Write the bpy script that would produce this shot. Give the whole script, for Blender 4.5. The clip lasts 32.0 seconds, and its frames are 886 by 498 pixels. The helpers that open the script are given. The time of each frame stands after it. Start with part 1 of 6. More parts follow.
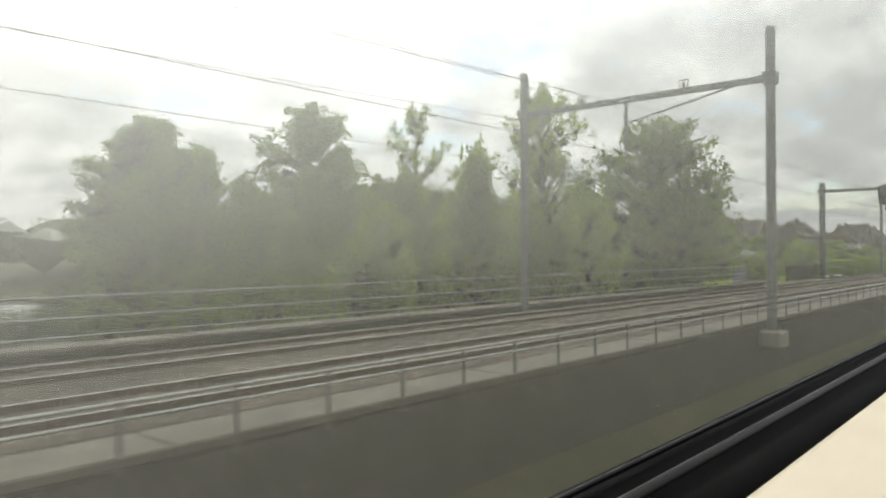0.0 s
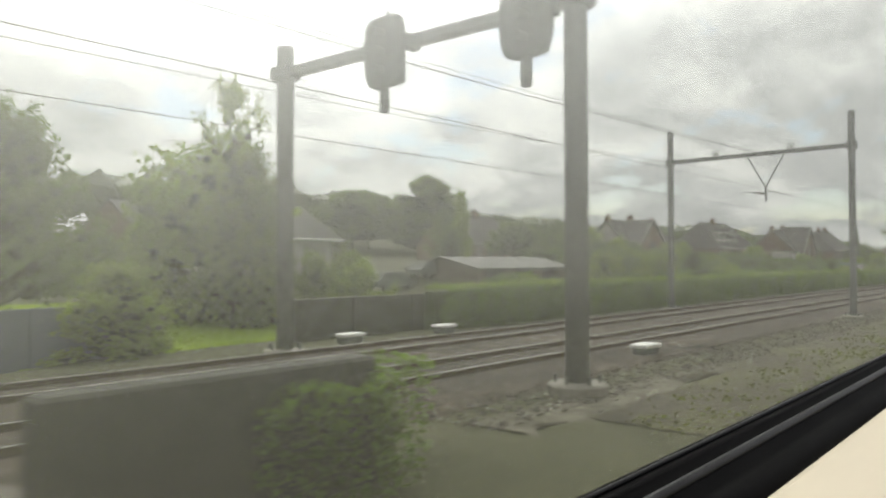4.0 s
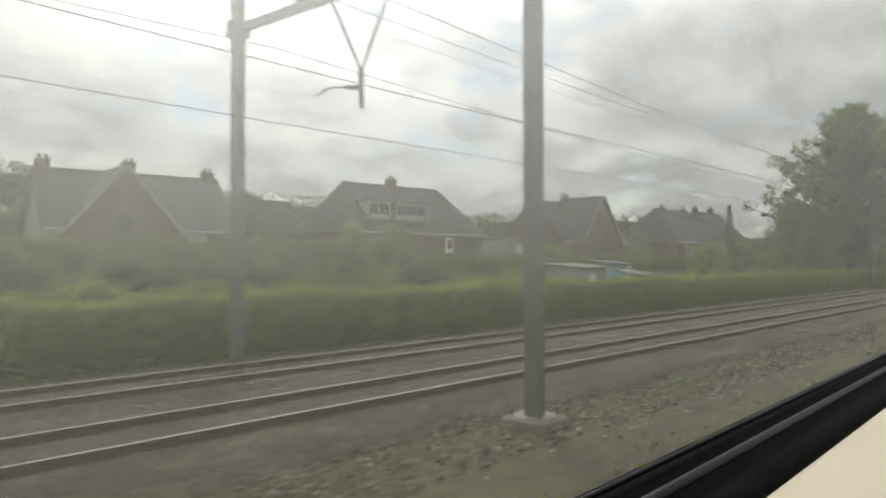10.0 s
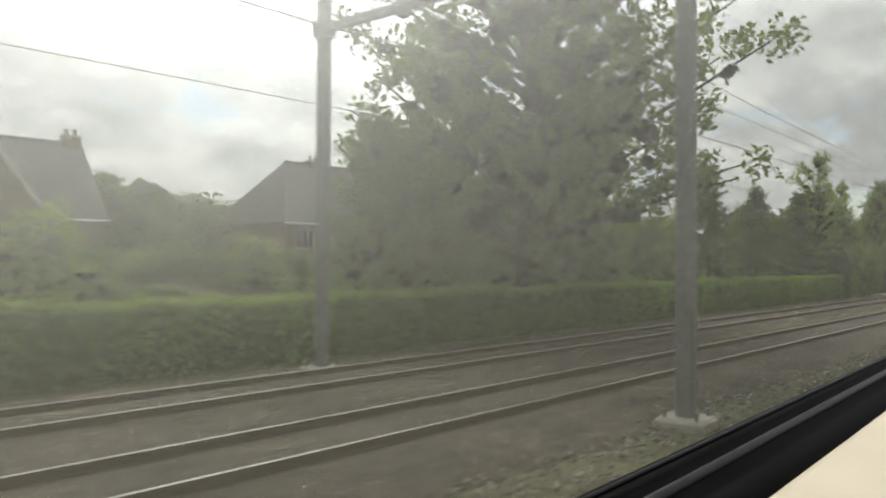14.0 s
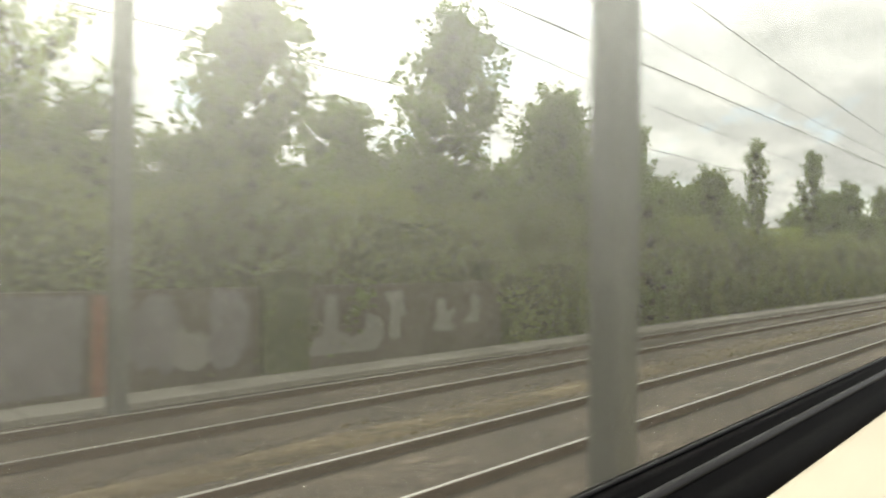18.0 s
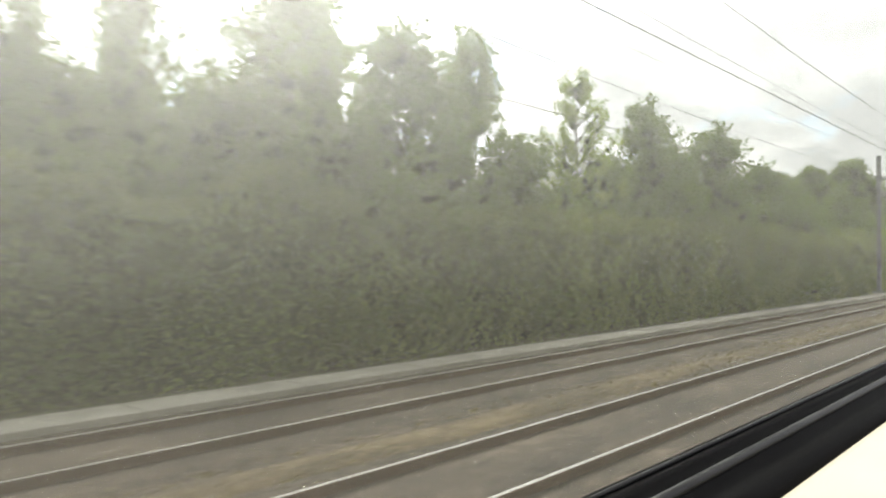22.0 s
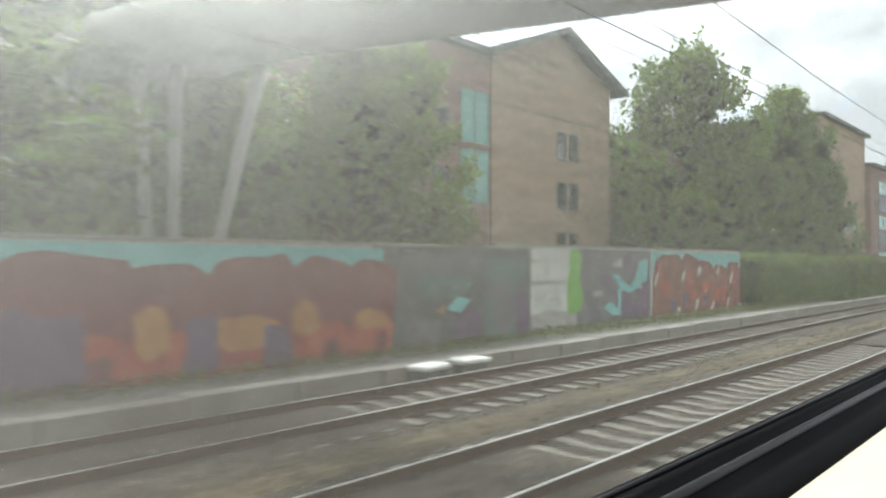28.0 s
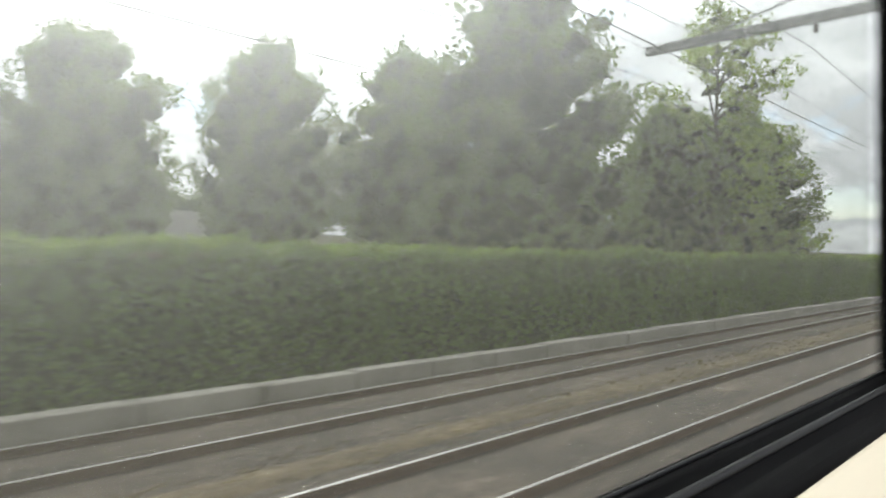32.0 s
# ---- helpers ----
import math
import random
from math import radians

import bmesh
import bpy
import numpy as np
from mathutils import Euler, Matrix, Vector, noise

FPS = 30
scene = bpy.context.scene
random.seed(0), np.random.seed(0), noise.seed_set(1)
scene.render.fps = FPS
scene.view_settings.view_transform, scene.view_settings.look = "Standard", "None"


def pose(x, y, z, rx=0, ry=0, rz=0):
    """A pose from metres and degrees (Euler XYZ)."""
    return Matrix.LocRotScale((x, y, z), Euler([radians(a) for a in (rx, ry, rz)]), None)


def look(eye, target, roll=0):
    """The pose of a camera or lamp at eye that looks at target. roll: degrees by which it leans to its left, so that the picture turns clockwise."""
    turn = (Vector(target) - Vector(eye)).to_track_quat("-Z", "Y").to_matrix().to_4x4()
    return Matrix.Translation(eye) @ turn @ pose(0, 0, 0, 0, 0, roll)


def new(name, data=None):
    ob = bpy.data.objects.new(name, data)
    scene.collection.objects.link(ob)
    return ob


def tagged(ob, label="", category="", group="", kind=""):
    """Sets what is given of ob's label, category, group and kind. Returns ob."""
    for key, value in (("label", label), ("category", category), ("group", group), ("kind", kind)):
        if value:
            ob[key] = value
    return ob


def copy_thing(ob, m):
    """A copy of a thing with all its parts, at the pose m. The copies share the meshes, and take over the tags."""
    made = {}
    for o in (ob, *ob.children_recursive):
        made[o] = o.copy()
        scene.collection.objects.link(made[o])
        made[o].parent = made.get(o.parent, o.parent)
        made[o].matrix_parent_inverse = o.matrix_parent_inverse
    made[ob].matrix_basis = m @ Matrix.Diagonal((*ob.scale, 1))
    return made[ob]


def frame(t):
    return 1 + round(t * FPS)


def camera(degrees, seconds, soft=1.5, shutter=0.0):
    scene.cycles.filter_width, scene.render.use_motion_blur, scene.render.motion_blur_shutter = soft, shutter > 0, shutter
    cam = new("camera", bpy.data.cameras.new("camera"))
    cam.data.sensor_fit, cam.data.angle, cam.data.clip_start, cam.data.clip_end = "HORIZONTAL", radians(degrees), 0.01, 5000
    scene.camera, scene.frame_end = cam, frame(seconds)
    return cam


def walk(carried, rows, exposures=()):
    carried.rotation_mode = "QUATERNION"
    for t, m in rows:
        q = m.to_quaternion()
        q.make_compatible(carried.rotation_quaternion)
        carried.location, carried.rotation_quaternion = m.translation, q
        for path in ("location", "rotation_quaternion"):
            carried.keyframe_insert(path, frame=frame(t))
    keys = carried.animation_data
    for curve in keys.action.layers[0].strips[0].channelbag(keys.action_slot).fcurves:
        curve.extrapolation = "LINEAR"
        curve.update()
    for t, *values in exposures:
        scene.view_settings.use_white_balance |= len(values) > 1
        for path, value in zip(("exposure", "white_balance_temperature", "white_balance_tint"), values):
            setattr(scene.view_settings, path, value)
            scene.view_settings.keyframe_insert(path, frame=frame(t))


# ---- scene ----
# ---- camera ----
cam = camera(62.2, 32.0, soft=1.9, shutter=0.22)
EYE = 2.19  # eye above the rail heads
# seconds, metres along the line, metres across it, yaw, pitch, roll
ROWS = [
    (0.0, 0.00, -10.408, -48.68, 0.34, 0.21),
    (0.5, 6.60, -10.330, -48.67, 0.45, 0.20),
    (1.0, 13.25, -10.252, -48.66, 0.56, 0.19),
    (1.5, 20.00, -10.174, -48.66, 0.67, 0.18),
    (2.0, 26.95, -10.096, -48.65, 0.77, 0.16),
    (2.5, 34.04, -10.018, -48.64, 0.87, 0.15),
    (3.0, 41.17, -9.941, -48.62, 0.96, 0.14),
    (3.5, 48.32, -9.866, -48.61, 1.04, 0.13),
    (4.0, 55.48, -9.797, -48.59, 1.10, 0.13),
    (4.5, 62.60, -9.738, -48.55, 1.14, 0.12),
    (5.0, 69.74, -9.691, -48.51, 1.15, 0.12),
    (5.5, 76.92, -9.654, -48.45, 1.14, 0.11),
    (6.0, 84.14, -9.618, -48.39, 1.12, 0.11),
    (6.5, 91.39, -9.575, -48.32, 1.10, 0.11),
    (7.0, 98.66, -9.518, -48.22, 1.07, 0.11),
    (7.5, 105.96, -9.440, -48.11, 1.05, 0.10),
    (8.0, 113.30, -9.346, -47.98, 1.04, 0.10),
    (8.5, 120.65, -9.238, -47.84, 1.02, 0.10),
    (9.0, 128.02, -9.117, -47.70, 1.01, 0.10),
    (9.5, 135.42, -8.977, -47.57, 0.99, 0.10),
    (10.0, 142.83, -8.808, -47.46, 0.98, 0.09),
    (10.5, 150.21, -8.608, -47.38, 0.96, 0.09),
    (11.0, 157.60, -8.382, -47.32, 0.95, 0.07),
    (11.5, 165.11, -8.142, -47.27, 0.94, 0.05),
    (12.0, 172.76, -7.894, -47.21, 0.94, 0.01),
    (12.5, 180.37, -7.644, -47.15, 0.95, -0.05),
    (13.0, 187.88, -7.391, -47.08, 0.97, -0.13),
    (13.5, 195.35, -7.135, -47.02, 0.98, -0.21),
    (14.0, 202.99, -6.872, -46.98, 0.99, -0.29),
    (14.5, 210.87, -6.601, -46.97, 0.98, -0.37),
    (15.0, 218.96, -6.325, -46.99, 0.96, -0.44),
    (15.5, 227.20, -6.047, -47.03, 0.93, -0.50),
    (16.0, 235.54, -5.771, -47.10, 0.90, -0.56),
    (16.5, 243.97, -5.499, -47.22, 0.84, -0.60),
    (17.0, 252.51, -5.236, -47.36, 0.78, -0.64),
    (17.5, 261.11, -4.991, -47.50, 0.72, -0.65),
    (18.0, 269.80, -4.777, -47.63, 0.68, -0.65),
    (18.5, 278.64, -4.602, -47.73, 0.65, -0.62),
    (19.0, 287.69, -4.464, -47.80, 0.63, -0.56),
    (19.5, 296.87, -4.356, -47.86, 0.62, -0.50),
    (20.0, 306.09, -4.279, -47.91, 0.61, -0.43),
    (20.5, 315.34, -4.231, -47.94, 0.61, -0.37),
    (21.0, 324.63, -4.205, -47.95, 0.62, -0.32),
    (21.5, 333.95, -4.193, -47.91, 0.63, -0.28),
    (22.0, 343.41, -4.186, -47.83, 0.66, -0.26),
    (22.5, 353.15, -4.181, -47.75, 0.69, -0.24),
    (23.0, 363.23, -4.176, -47.66, 0.72, -0.22),
    (23.5, 373.58, -4.171, -47.56, 0.76, -0.20),
    (24.0, 384.05, -4.166, -47.48, 0.79, -0.18),
    (24.5, 394.55, -4.162, -47.41, 0.82, -0.17),
    (25.0, 405.08, -4.158, -47.39, 0.84, -0.17),
    (25.5, 415.61, -4.155, -47.41, 0.86, -0.17),
    (26.0, 426.16, -4.152, -47.48, 0.88, -0.18),
    (26.5, 436.72, -4.150, -47.56, 0.89, -0.20),
    (27.0, 447.30, -4.148, -47.64, 0.90, -0.21),
    (27.5, 457.89, -4.146, -47.71, 0.90, -0.23),
    (28.0, 468.49, -4.147, -47.75, 0.91, -0.24),
    (28.5, 479.13, -4.150, -47.75, 0.90, -0.24),
    (29.0, 489.86, -4.157, -47.71, 0.89, -0.25),
    (29.5, 500.66, -4.165, -47.66, 0.88, -0.25),
    (30.0, 511.50, -4.175, -47.61, 0.87, -0.25),
    (30.5, 522.37, -4.185, -47.55, 0.86, -0.25),
    (31.0, 533.30, -4.195, -47.49, 0.85, -0.25),
    (31.5, 544.25, -4.206, -47.43, 0.84, -0.25),
    (32.0, 555.21, -4.216, -47.38, 0.83, -0.24)]
walk(cam, [(t, pose(x, y, EYE, 90 + p, r, w)) for t, x, y, w, p, r in ROWS],
     exposures=[(0, 0.14, 6600, 13), (2.5, 0.10, 6620, 13), (4.5, 0.02, 6650, 13), (7, -0.13, 6680, 14), (10, -0.2, 6600, 14), (12, -0.34, 6500, 13), (13, -0.26, 6520, 13), (14, 0.04, 6600, 13), (15, 0.66, 6750, 12), (15.5, 0.44, 6800, 12), (17.5, 0.46, 6950, 11), (18.2, 0.58, 6980, 11), (19, 0.31, 6800, 12), (20, -0.14, 6400, 12), (21, 0.18, 6550, 12), (22, 0.76, 6650, 13), (23, 0.08, 6450, 13), (24, -0.06, 6350, 13), (26, 0.13, 6250, 12), (27.5, 0.61, 6120, 12), (28, 0.94, 6080, 12), (28.5, 0.62, 6080, 12), (29, 0.75, 6200, 11), (30, 0.96, 6200, 12), (31, 0.84, 6200, 12), (31.5, 0.66, 6200, 12), (32, 0.41, 6250, 13)])
PATH_X = np.array([-26.3] + [r[1] for r in ROWS] + [600.0])
PATH_Y = np.array([-10.72] + [r[2] for r in ROWS] + [-4.3])


def path_y(x):
    return float(np.interp(x, PATH_X, PATH_Y))


# ---- light ----
SUN = Vector((0.45, 0.51, 0.73)).normalized()
world = bpy.data.worlds.new("sky")
scene.world = world
world.use_nodes = True
wn, wl = world.node_tree.nodes, world.node_tree.links
wn.clear()


def wnode(kind, **kw):
    n = wn.new(kind)
    for k, v in kw.items():
        n.inputs[k.replace("_", " ")].default_value = v
    return n


def wmath(op, a, b=None):
    n = wn.new("ShaderNodeMath")
    n.operation = op
    for i, v in enumerate((a, b)):
        if v is None:
            continue
        if isinstance(v, (int, float)):
            n.inputs[i].default_value = v
        else:
            wl.new(v, n.inputs[i])
    return n.outputs[0]


def wramp(fac, stops):
    n = wn.new("ShaderNodeValToRGB")
    els = n.color_ramp.elements
    while len(els) < len(stops):
        els.new(0.5)
    for e, (at, c) in zip(els, stops):
        e.position, e.color = at, (*c, 1)
    wl.new(fac, n.inputs[0])
    return n.outputs[0]


coord = wn.new("ShaderNodeTexCoord")
sep = wn.new("ShaderNodeSeparateXYZ")
wl.new(coord.outputs["Generated"], sep.inputs[0])
up = wmath("ADD", wmath("MAXIMUM", sep.outputs[2], 0.0), 0.34)
flat = wn.new("ShaderNodeCombineXYZ")
wl.new(wmath("DIVIDE", sep.outputs[0], up), flat.inputs[0])
wl.new(wmath("DIVIDE", sep.outputs[1], up), flat.inputs[1])
flat.inputs[2].default_value = 3.1


def wnoise(scale, detail, rough, shift):
    m = wn.new("ShaderNodeMapping")
    m.inputs["Location"].default_value = shift
    wl.new(flat.outputs[0], m.inputs[0])
    n = wnode("ShaderNodeTexNoise", Scale=scale, Detail=detail, Roughness=rough)
    wl.new(m.outputs[0], n.inputs["Vector"])
    return n.outputs["Fac"]


sky = wn.new("ShaderNodeTexSky")
sky.sky_type = "NISHITA"
sky.sun_disc = False
sky.sun_elevation = radians(47)
sky.sun_rotation = radians(41)
sky_scaled = wn.new("ShaderNodeVectorMath")
sky_scaled.operation = "SCALE"
wl.new(sky.outputs[0], sky_scaled.inputs[0])
sky_scaled.inputs["Scale"].default_value = 0.16
# brightness of the cloud sheet: broad grey banks and finer billows, thinner and brighter towards the veiled sun
near_sun = wn.new("ShaderNodeVectorMath")
near_sun.operation = "DOT_PRODUCT"
wl.new(coord.outputs["Generated"], near_sun.inputs[0])
near_sun.inputs[1].default_value = SUN
glow = wmath("POWER", wmath("MAXIMUM", near_sun.outputs["Value"], 0.0), 16.0)
bank = wnoise(0.95, 6.0, 0.6, (1.3, 4.2, 0))
billow = wnoise(4.6, 9.0, 0.6, (3.7, 0.4, 0))
ahead = wn.new("ShaderNodeVectorMath")  # the grey bank lies ahead along the line
ahead.operation = "DOT_PRODUCT"
wl.new(coord.outputs["Generated"], ahead.inputs[0])
ahead.inputs[1].default_value = (0.98, 0.1, 0.1)
thick = wmath("MULTIPLY", wmath("SUBTRACT", ahead.outputs["Value"], 0.72), 0.1)
cloud = wmath("ADD", wmath("ADD", wmath("MULTIPLY", bank, 0.36), wmath("MULTIPLY", billow, 0.64)), thick)
cloud_colour = wramp(cloud, [(0.41, (1.16, 1.17, 1.18)), (0.465, (0.99, 1.01, 1.03)), (0.505, (0.84, 0.86, 0.89)), (0.6, (0.64, 0.66, 0.69))])
bright = wn.new("ShaderNodeVectorMath")
bright.operation = "SCALE"
wl.new(cloud_colour, bright.inputs[0])
wl.new(wmath("ADD", 0.98, wmath("MULTIPLY", glow, 11.0)), bright.inputs["Scale"])
gaps = wramp(wnoise(3.0, 6.0, 0.58, (7.1, 2.6, 0)), [(0.55, (0, 0, 0)), (0.64, (0.75, 0.75, 0.75))])
blend = wn.new("ShaderNodeMix")
blend.data_type = "RGBA"
wl.new(gaps, blend.inputs[0])
wl.new(bright.outputs[0], blend.inputs[6])
wl.new(sky_scaled.outputs[0], blend.inputs[7])
back = wnode("ShaderNodeBackground", Strength=1.0)
wl.new(blend.outputs[2], back.inputs["Color"])
wo = wn.new("ShaderNodeOutputWorld")
wl.new(back.outputs[0], wo.inputs["Surface"])

sun = new("sun", bpy.data.lights.new("sun", "SUN"))
sun.data.energy, sun.data.angle, sun.data.color = 1.6, radians(6), (1.0, 0.95, 0.87)
sun.matrix_world = look(tuple(SUN * 60), (0, 0, 0))


# ---- materials ----
def material(name, colours, rough=0.8, metal=0.0, scale=6.0, fine=60.0, bump=0.3, per_object=0.0, per_island=0.0, stretch=(1, 1, 1), spec=0.4, distance=0.02):
    """A surface with broad stains and fine grain; colours from dark to light."""
    m = bpy.data.materials.new(name)
    m.use_nodes = True
    n, l = m.node_tree.nodes, m.node_tree.links
    b = n["Principled BSDF"]
    tc = n.new("ShaderNodeTexCoord")
    mp = n.new("ShaderNodeMapping")
    mp.inputs["Scale"].default_value = stretch
    geo = n.new("ShaderNodeNewGeometry")
    l.new(geo.outputs["Position"], mp.inputs[0])
    big, small = n.new("ShaderNodeTexNoise"), n.new("ShaderNodeTexNoise")
    for t, s in ((big, scale), (small, fine)):
        t.inputs["Scale"].default_value, t.inputs["Detail"].default_value, t.inputs["Roughness"].default_value = s, 5, 0.6
        l.new(mp.outputs[0], t.inputs["Vector"])
    mix = n.new("ShaderNodeMath")
    mix.operation = "MULTIPLY_ADD"
    l.new(small.outputs["Fac"], mix.inputs[0])
    mix.inputs[1].default_value = 0.45
    half = n.new("ShaderNodeMath")
    half.operation = "MULTIPLY"
    l.new(big.outputs["Fac"], half.inputs[0])
    half.inputs[1].default_value = 0.55
    l.new(half.outputs[0], mix.inputs[2])
    ramp = n.new("ShaderNodeValToRGB")
    els = ramp.color_ramp.elements
    while len(els) < len(colours):
        els.new(0.5)
    for i, (e, c) in enumerate(zip(els, colours)):
        e.position, e.color = 0.32 + 0.36 * i / max(1, len(colours) - 1), (*c, 1)
    l.new(mix.outputs[0], ramp.inputs[0])
    out = ramp.outputs[0]
    for amount, source in ((per_object, "object"), (per_island, "island")):
        if amount:
            src = n.new("ShaderNodeObjectInfo").outputs["Random"] if source == "object" else geo.outputs["Random Per Island"]
            hsv = n.new("ShaderNodeHueSaturation")
            val = n.new("ShaderNodeMapRange")
            l.new(src, val.inputs[0])
            val.inputs[3].default_value, val.inputs[4].default_value = 1 - amount, 1 + amount
            l.new(val.outputs[0], hsv.inputs["Value"])
            hue = n.new("ShaderNodeMapRange")
            l.new(src, hue.inputs[0])
            hue.inputs[3].default_value, hue.inputs[4].default_value = 0.5 - amount * 0.05, 0.5 + amount * 0.05
            l.new(hue.outputs[0], hsv.inputs["Hue"])
            l.new(out, hsv.inputs["Color"])
            out = hsv.outputs[0]
    l.new(out, b.inputs["Base Color"])
    b.inputs["Roughness"].default_value, b.inputs["Metallic"].default_value = rough, metal
    b.inputs["Specular IOR Level"].default_value = spec
    if bump:
        bp = n.new("ShaderNodeBump")
        bp.inputs["Strength"].default_value, bp.inputs["Distance"].default_value = bump, distance
        l.new(small.outputs["Fac"], bp.inputs["Height"])
        l.new(bp.outputs[0], b.inputs["Normal"])
    return m


def leafy(name, dark, light, glow=0.35):
    """Leaves: each one a little different, letting some light through."""
    m = material(name, (dark, light), rough=0.42, scale=0.35, fine=2.5, bump=0, per_island=0.4, spec=0.45)
    n, l = m.node_tree.nodes, m.node_tree.links
    b = n["Principled BSDF"]
    tr = n.new("ShaderNodeBsdfTranslucent")
    col = b.inputs["Base Color"].links[0].from_socket
    warm = n.new("ShaderNodeMix")
    warm.data_type, warm.blend_type = "RGBA", "MULTIPLY"
    warm.inputs[0].default_value = 1.0
    l.new(col, warm.inputs[6])
    warm.inputs[7].default_value = (2.1, 2.3, 0.95, 1)
    l.new(warm.outputs[2], tr.inputs[0])
    mx = n.new("ShaderNodeMixShader")
    mx.inputs[0].default_value = glow
    l.new(b.outputs[0], mx.inputs[1])
    l.new(tr.outputs[0], mx.inputs[2])
    l.new(mx.outputs[0], n["Material Output"].inputs["Surface"])
    return m


M_BALLAST = material("ballast", ((0.009, 0.006, 0.0045), (0.036, 0.027, 0.02), (0.062, 0.047, 0.034), (0.15, 0.118, 0.086)), 0.95, scale=0.9, fine=6, bump=0.9, distance=0.06, stretch=(0.45, 1.2, 1))
M_GRASS = material("rough_grass", ((0.03, 0.03, 0.015), (0.06, 0.062, 0.026), (0.1, 0.095, 0.045)), 0.95, scale=0.25, fine=14, bump=0.8, distance=0.06)
M_MEADOW = material("meadow_grass", ((0.13, 0.2, 0.008), (0.22, 0.31, 0.014)), 1.0, scale=0.3, fine=12, bump=0.5, spec=0.05)
M_PALESTONE = material("pale_stone", ((0.12, 0.11, 0.09), (0.26, 0.24, 0.2)), 0.9, scale=3, fine=50, per_island=0.4)
M_WHITESTONE = material("chalky_stone", ((0.22, 0.2, 0.17), (0.42, 0.4, 0.35)), 0.9, scale=3, fine=50, per_island=0.4)
M_STONE = material("ballast_stone", ((0.04, 0.033, 0.026), (0.17, 0.15, 0.12)), 0.9, scale=3, fine=50, per_island=0.75)
M_RAILTOP = material("polished_rail", ((0.3, 0.29, 0.275), (0.42, 0.41, 0.395)), 0.34, 1.0, scale=3, fine=80, bump=0.05)
M_RUST = material("rusty_rail", ((0.05, 0.028, 0.018), (0.13, 0.075, 0.05)), 0.85, 0.2, scale=3, fine=60)
M_SLEEPER = material("sleeper_concrete", ((0.11, 0.095, 0.08), (0.24, 0.215, 0.18)), 0.9, scale=4, fine=60, per_object=0.15, per_island=0.15)
M_CONCRETE = material("weathered_concrete", ((0.13, 0.12, 0.105), (0.25, 0.235, 0.205), (0.34, 0.32, 0.285)), 0.9, scale=0.7, fine=30)
M_OLDCONC = material("stained_old_concrete", ((0.045, 0.04, 0.032), (0.095, 0.085, 0.07), (0.15, 0.135, 0.115)), 0.95, scale=0.8, fine=25)
M_PALE = material("pale_concrete", ((0.36, 0.35, 0.32), (0.52, 0.5, 0.46)), 0.85, scale=0.8, fine=30)
M_DARKWALL = material("dark_grey_wall", ((0.03, 0.03, 0.026), (0.075, 0.07, 0.06)), 0.9, scale=0.6, fine=20)
M_STEEL = material("galvanised_steel", ((0.1, 0.105, 0.105), (0.19, 0.195, 0.195)), 0.6, 0.5, scale=1.5, fine=40, bump=0.1)
M_PIPE = material("bare_steel_pipe", ((0.3, 0.3, 0.29), (0.45, 0.45, 0.43)), 0.3, 0.9, scale=2, fine=40, bump=0.1)
M_WIRE = material("copper_wire", ((0.035, 0.03, 0.028), (0.07, 0.06, 0.055)), 0.6, 0.6, scale=5, fine=40, bump=0)
M_CERAMIC = material("brown_insulator", ((0.05, 0.03, 0.025), (0.1, 0.06, 0.05)), 0.25, scale=5, fine=40, bump=0)
M_BLACK = material("black_enamel", ((0.012, 0.012, 0.013), (0.03, 0.03, 0.032)), 0.6, scale=3, fine=40, bump=0.1)
M_BARK = material("bark", ((0.03, 0.025, 0.018), (0.1, 0.085, 0.065)), 0.95, scale=2, fine=25, bump=0.8, stretch=(1, 1, 0.3))
# near-black olive: the shade inside tree crowns, put into the colour
M_CROWN_SHADE = material("crown_shade_colour", ((0.02, 0.022, 0.012), (0.05, 0.055, 0.026)), 0.95, scale=2, fine=20, bump=0.6)
# dark green that paints shade into the gaps between hedge leaves
M_HEDGE_SHADE = material("hedge_shade_colour", ((0.03, 0.045, 0.014), (0.07, 0.095, 0.028)), 0.95, scale=3, fine=16, bump=0.8, distance=0.05)
M_LEAF = leafy("broad_leaves", (0.055, 0.078, 0.021), (0.127, 0.163, 0.039), 0.42)
M_LEAF_B = leafy("light_leaves", (0.09, 0.12, 0.026), (0.2, 0.24, 0.052), 0.5)
M_LEAF_C = leafy("dark_needles", (0.034, 0.055, 0.023), (0.081, 0.109, 0.040), 0.35)
M_HEDGE = leafy("hedge_leaves", (0.055, 0.085, 0.018), (0.13, 0.18, 0.034), 0.5)
M_THICKET = leafy("thicket_leaves", (0.05, 0.064, 0.024), (0.19, 0.207, 0.067), 0.5)
M_HEDGETOP = leafy("young_shoots", (0.09, 0.128, 0.022), (0.19, 0.24, 0.044), 0.45)
M_FAR = leafy("distant_leaves", (0.045, 0.062, 0.03), (0.1, 0.12, 0.045), 0.4)
M_DRYWEED = leafy("dry_weeds", (0.06, 0.046, 0.028), (0.13, 0.1, 0.06), 0.3)
M_GRASSBLADE = leafy("olive_grass", (0.06, 0.07, 0.022), (0.13, 0.14, 0.045), 0.4)
M_TUFT = leafy("pale_olive_grass", (0.055, 0.058, 0.024), (0.115, 0.115, 0.048), 0.4)
M_BRICK = material("brown_brick", ((0.12, 0.075, 0.05), (0.24, 0.16, 0.11)), 0.9, scale=0.8, fine=30, per_object=0.1)
M_YBRICK = material("buff_brick", ((0.19, 0.125, 0.082), (0.32, 0.232, 0.158), (0.42, 0.318, 0.22)), 0.9, scale=1.3, fine=6, stretch=(0.25, 0.25, 2.2), per_object=0.1)
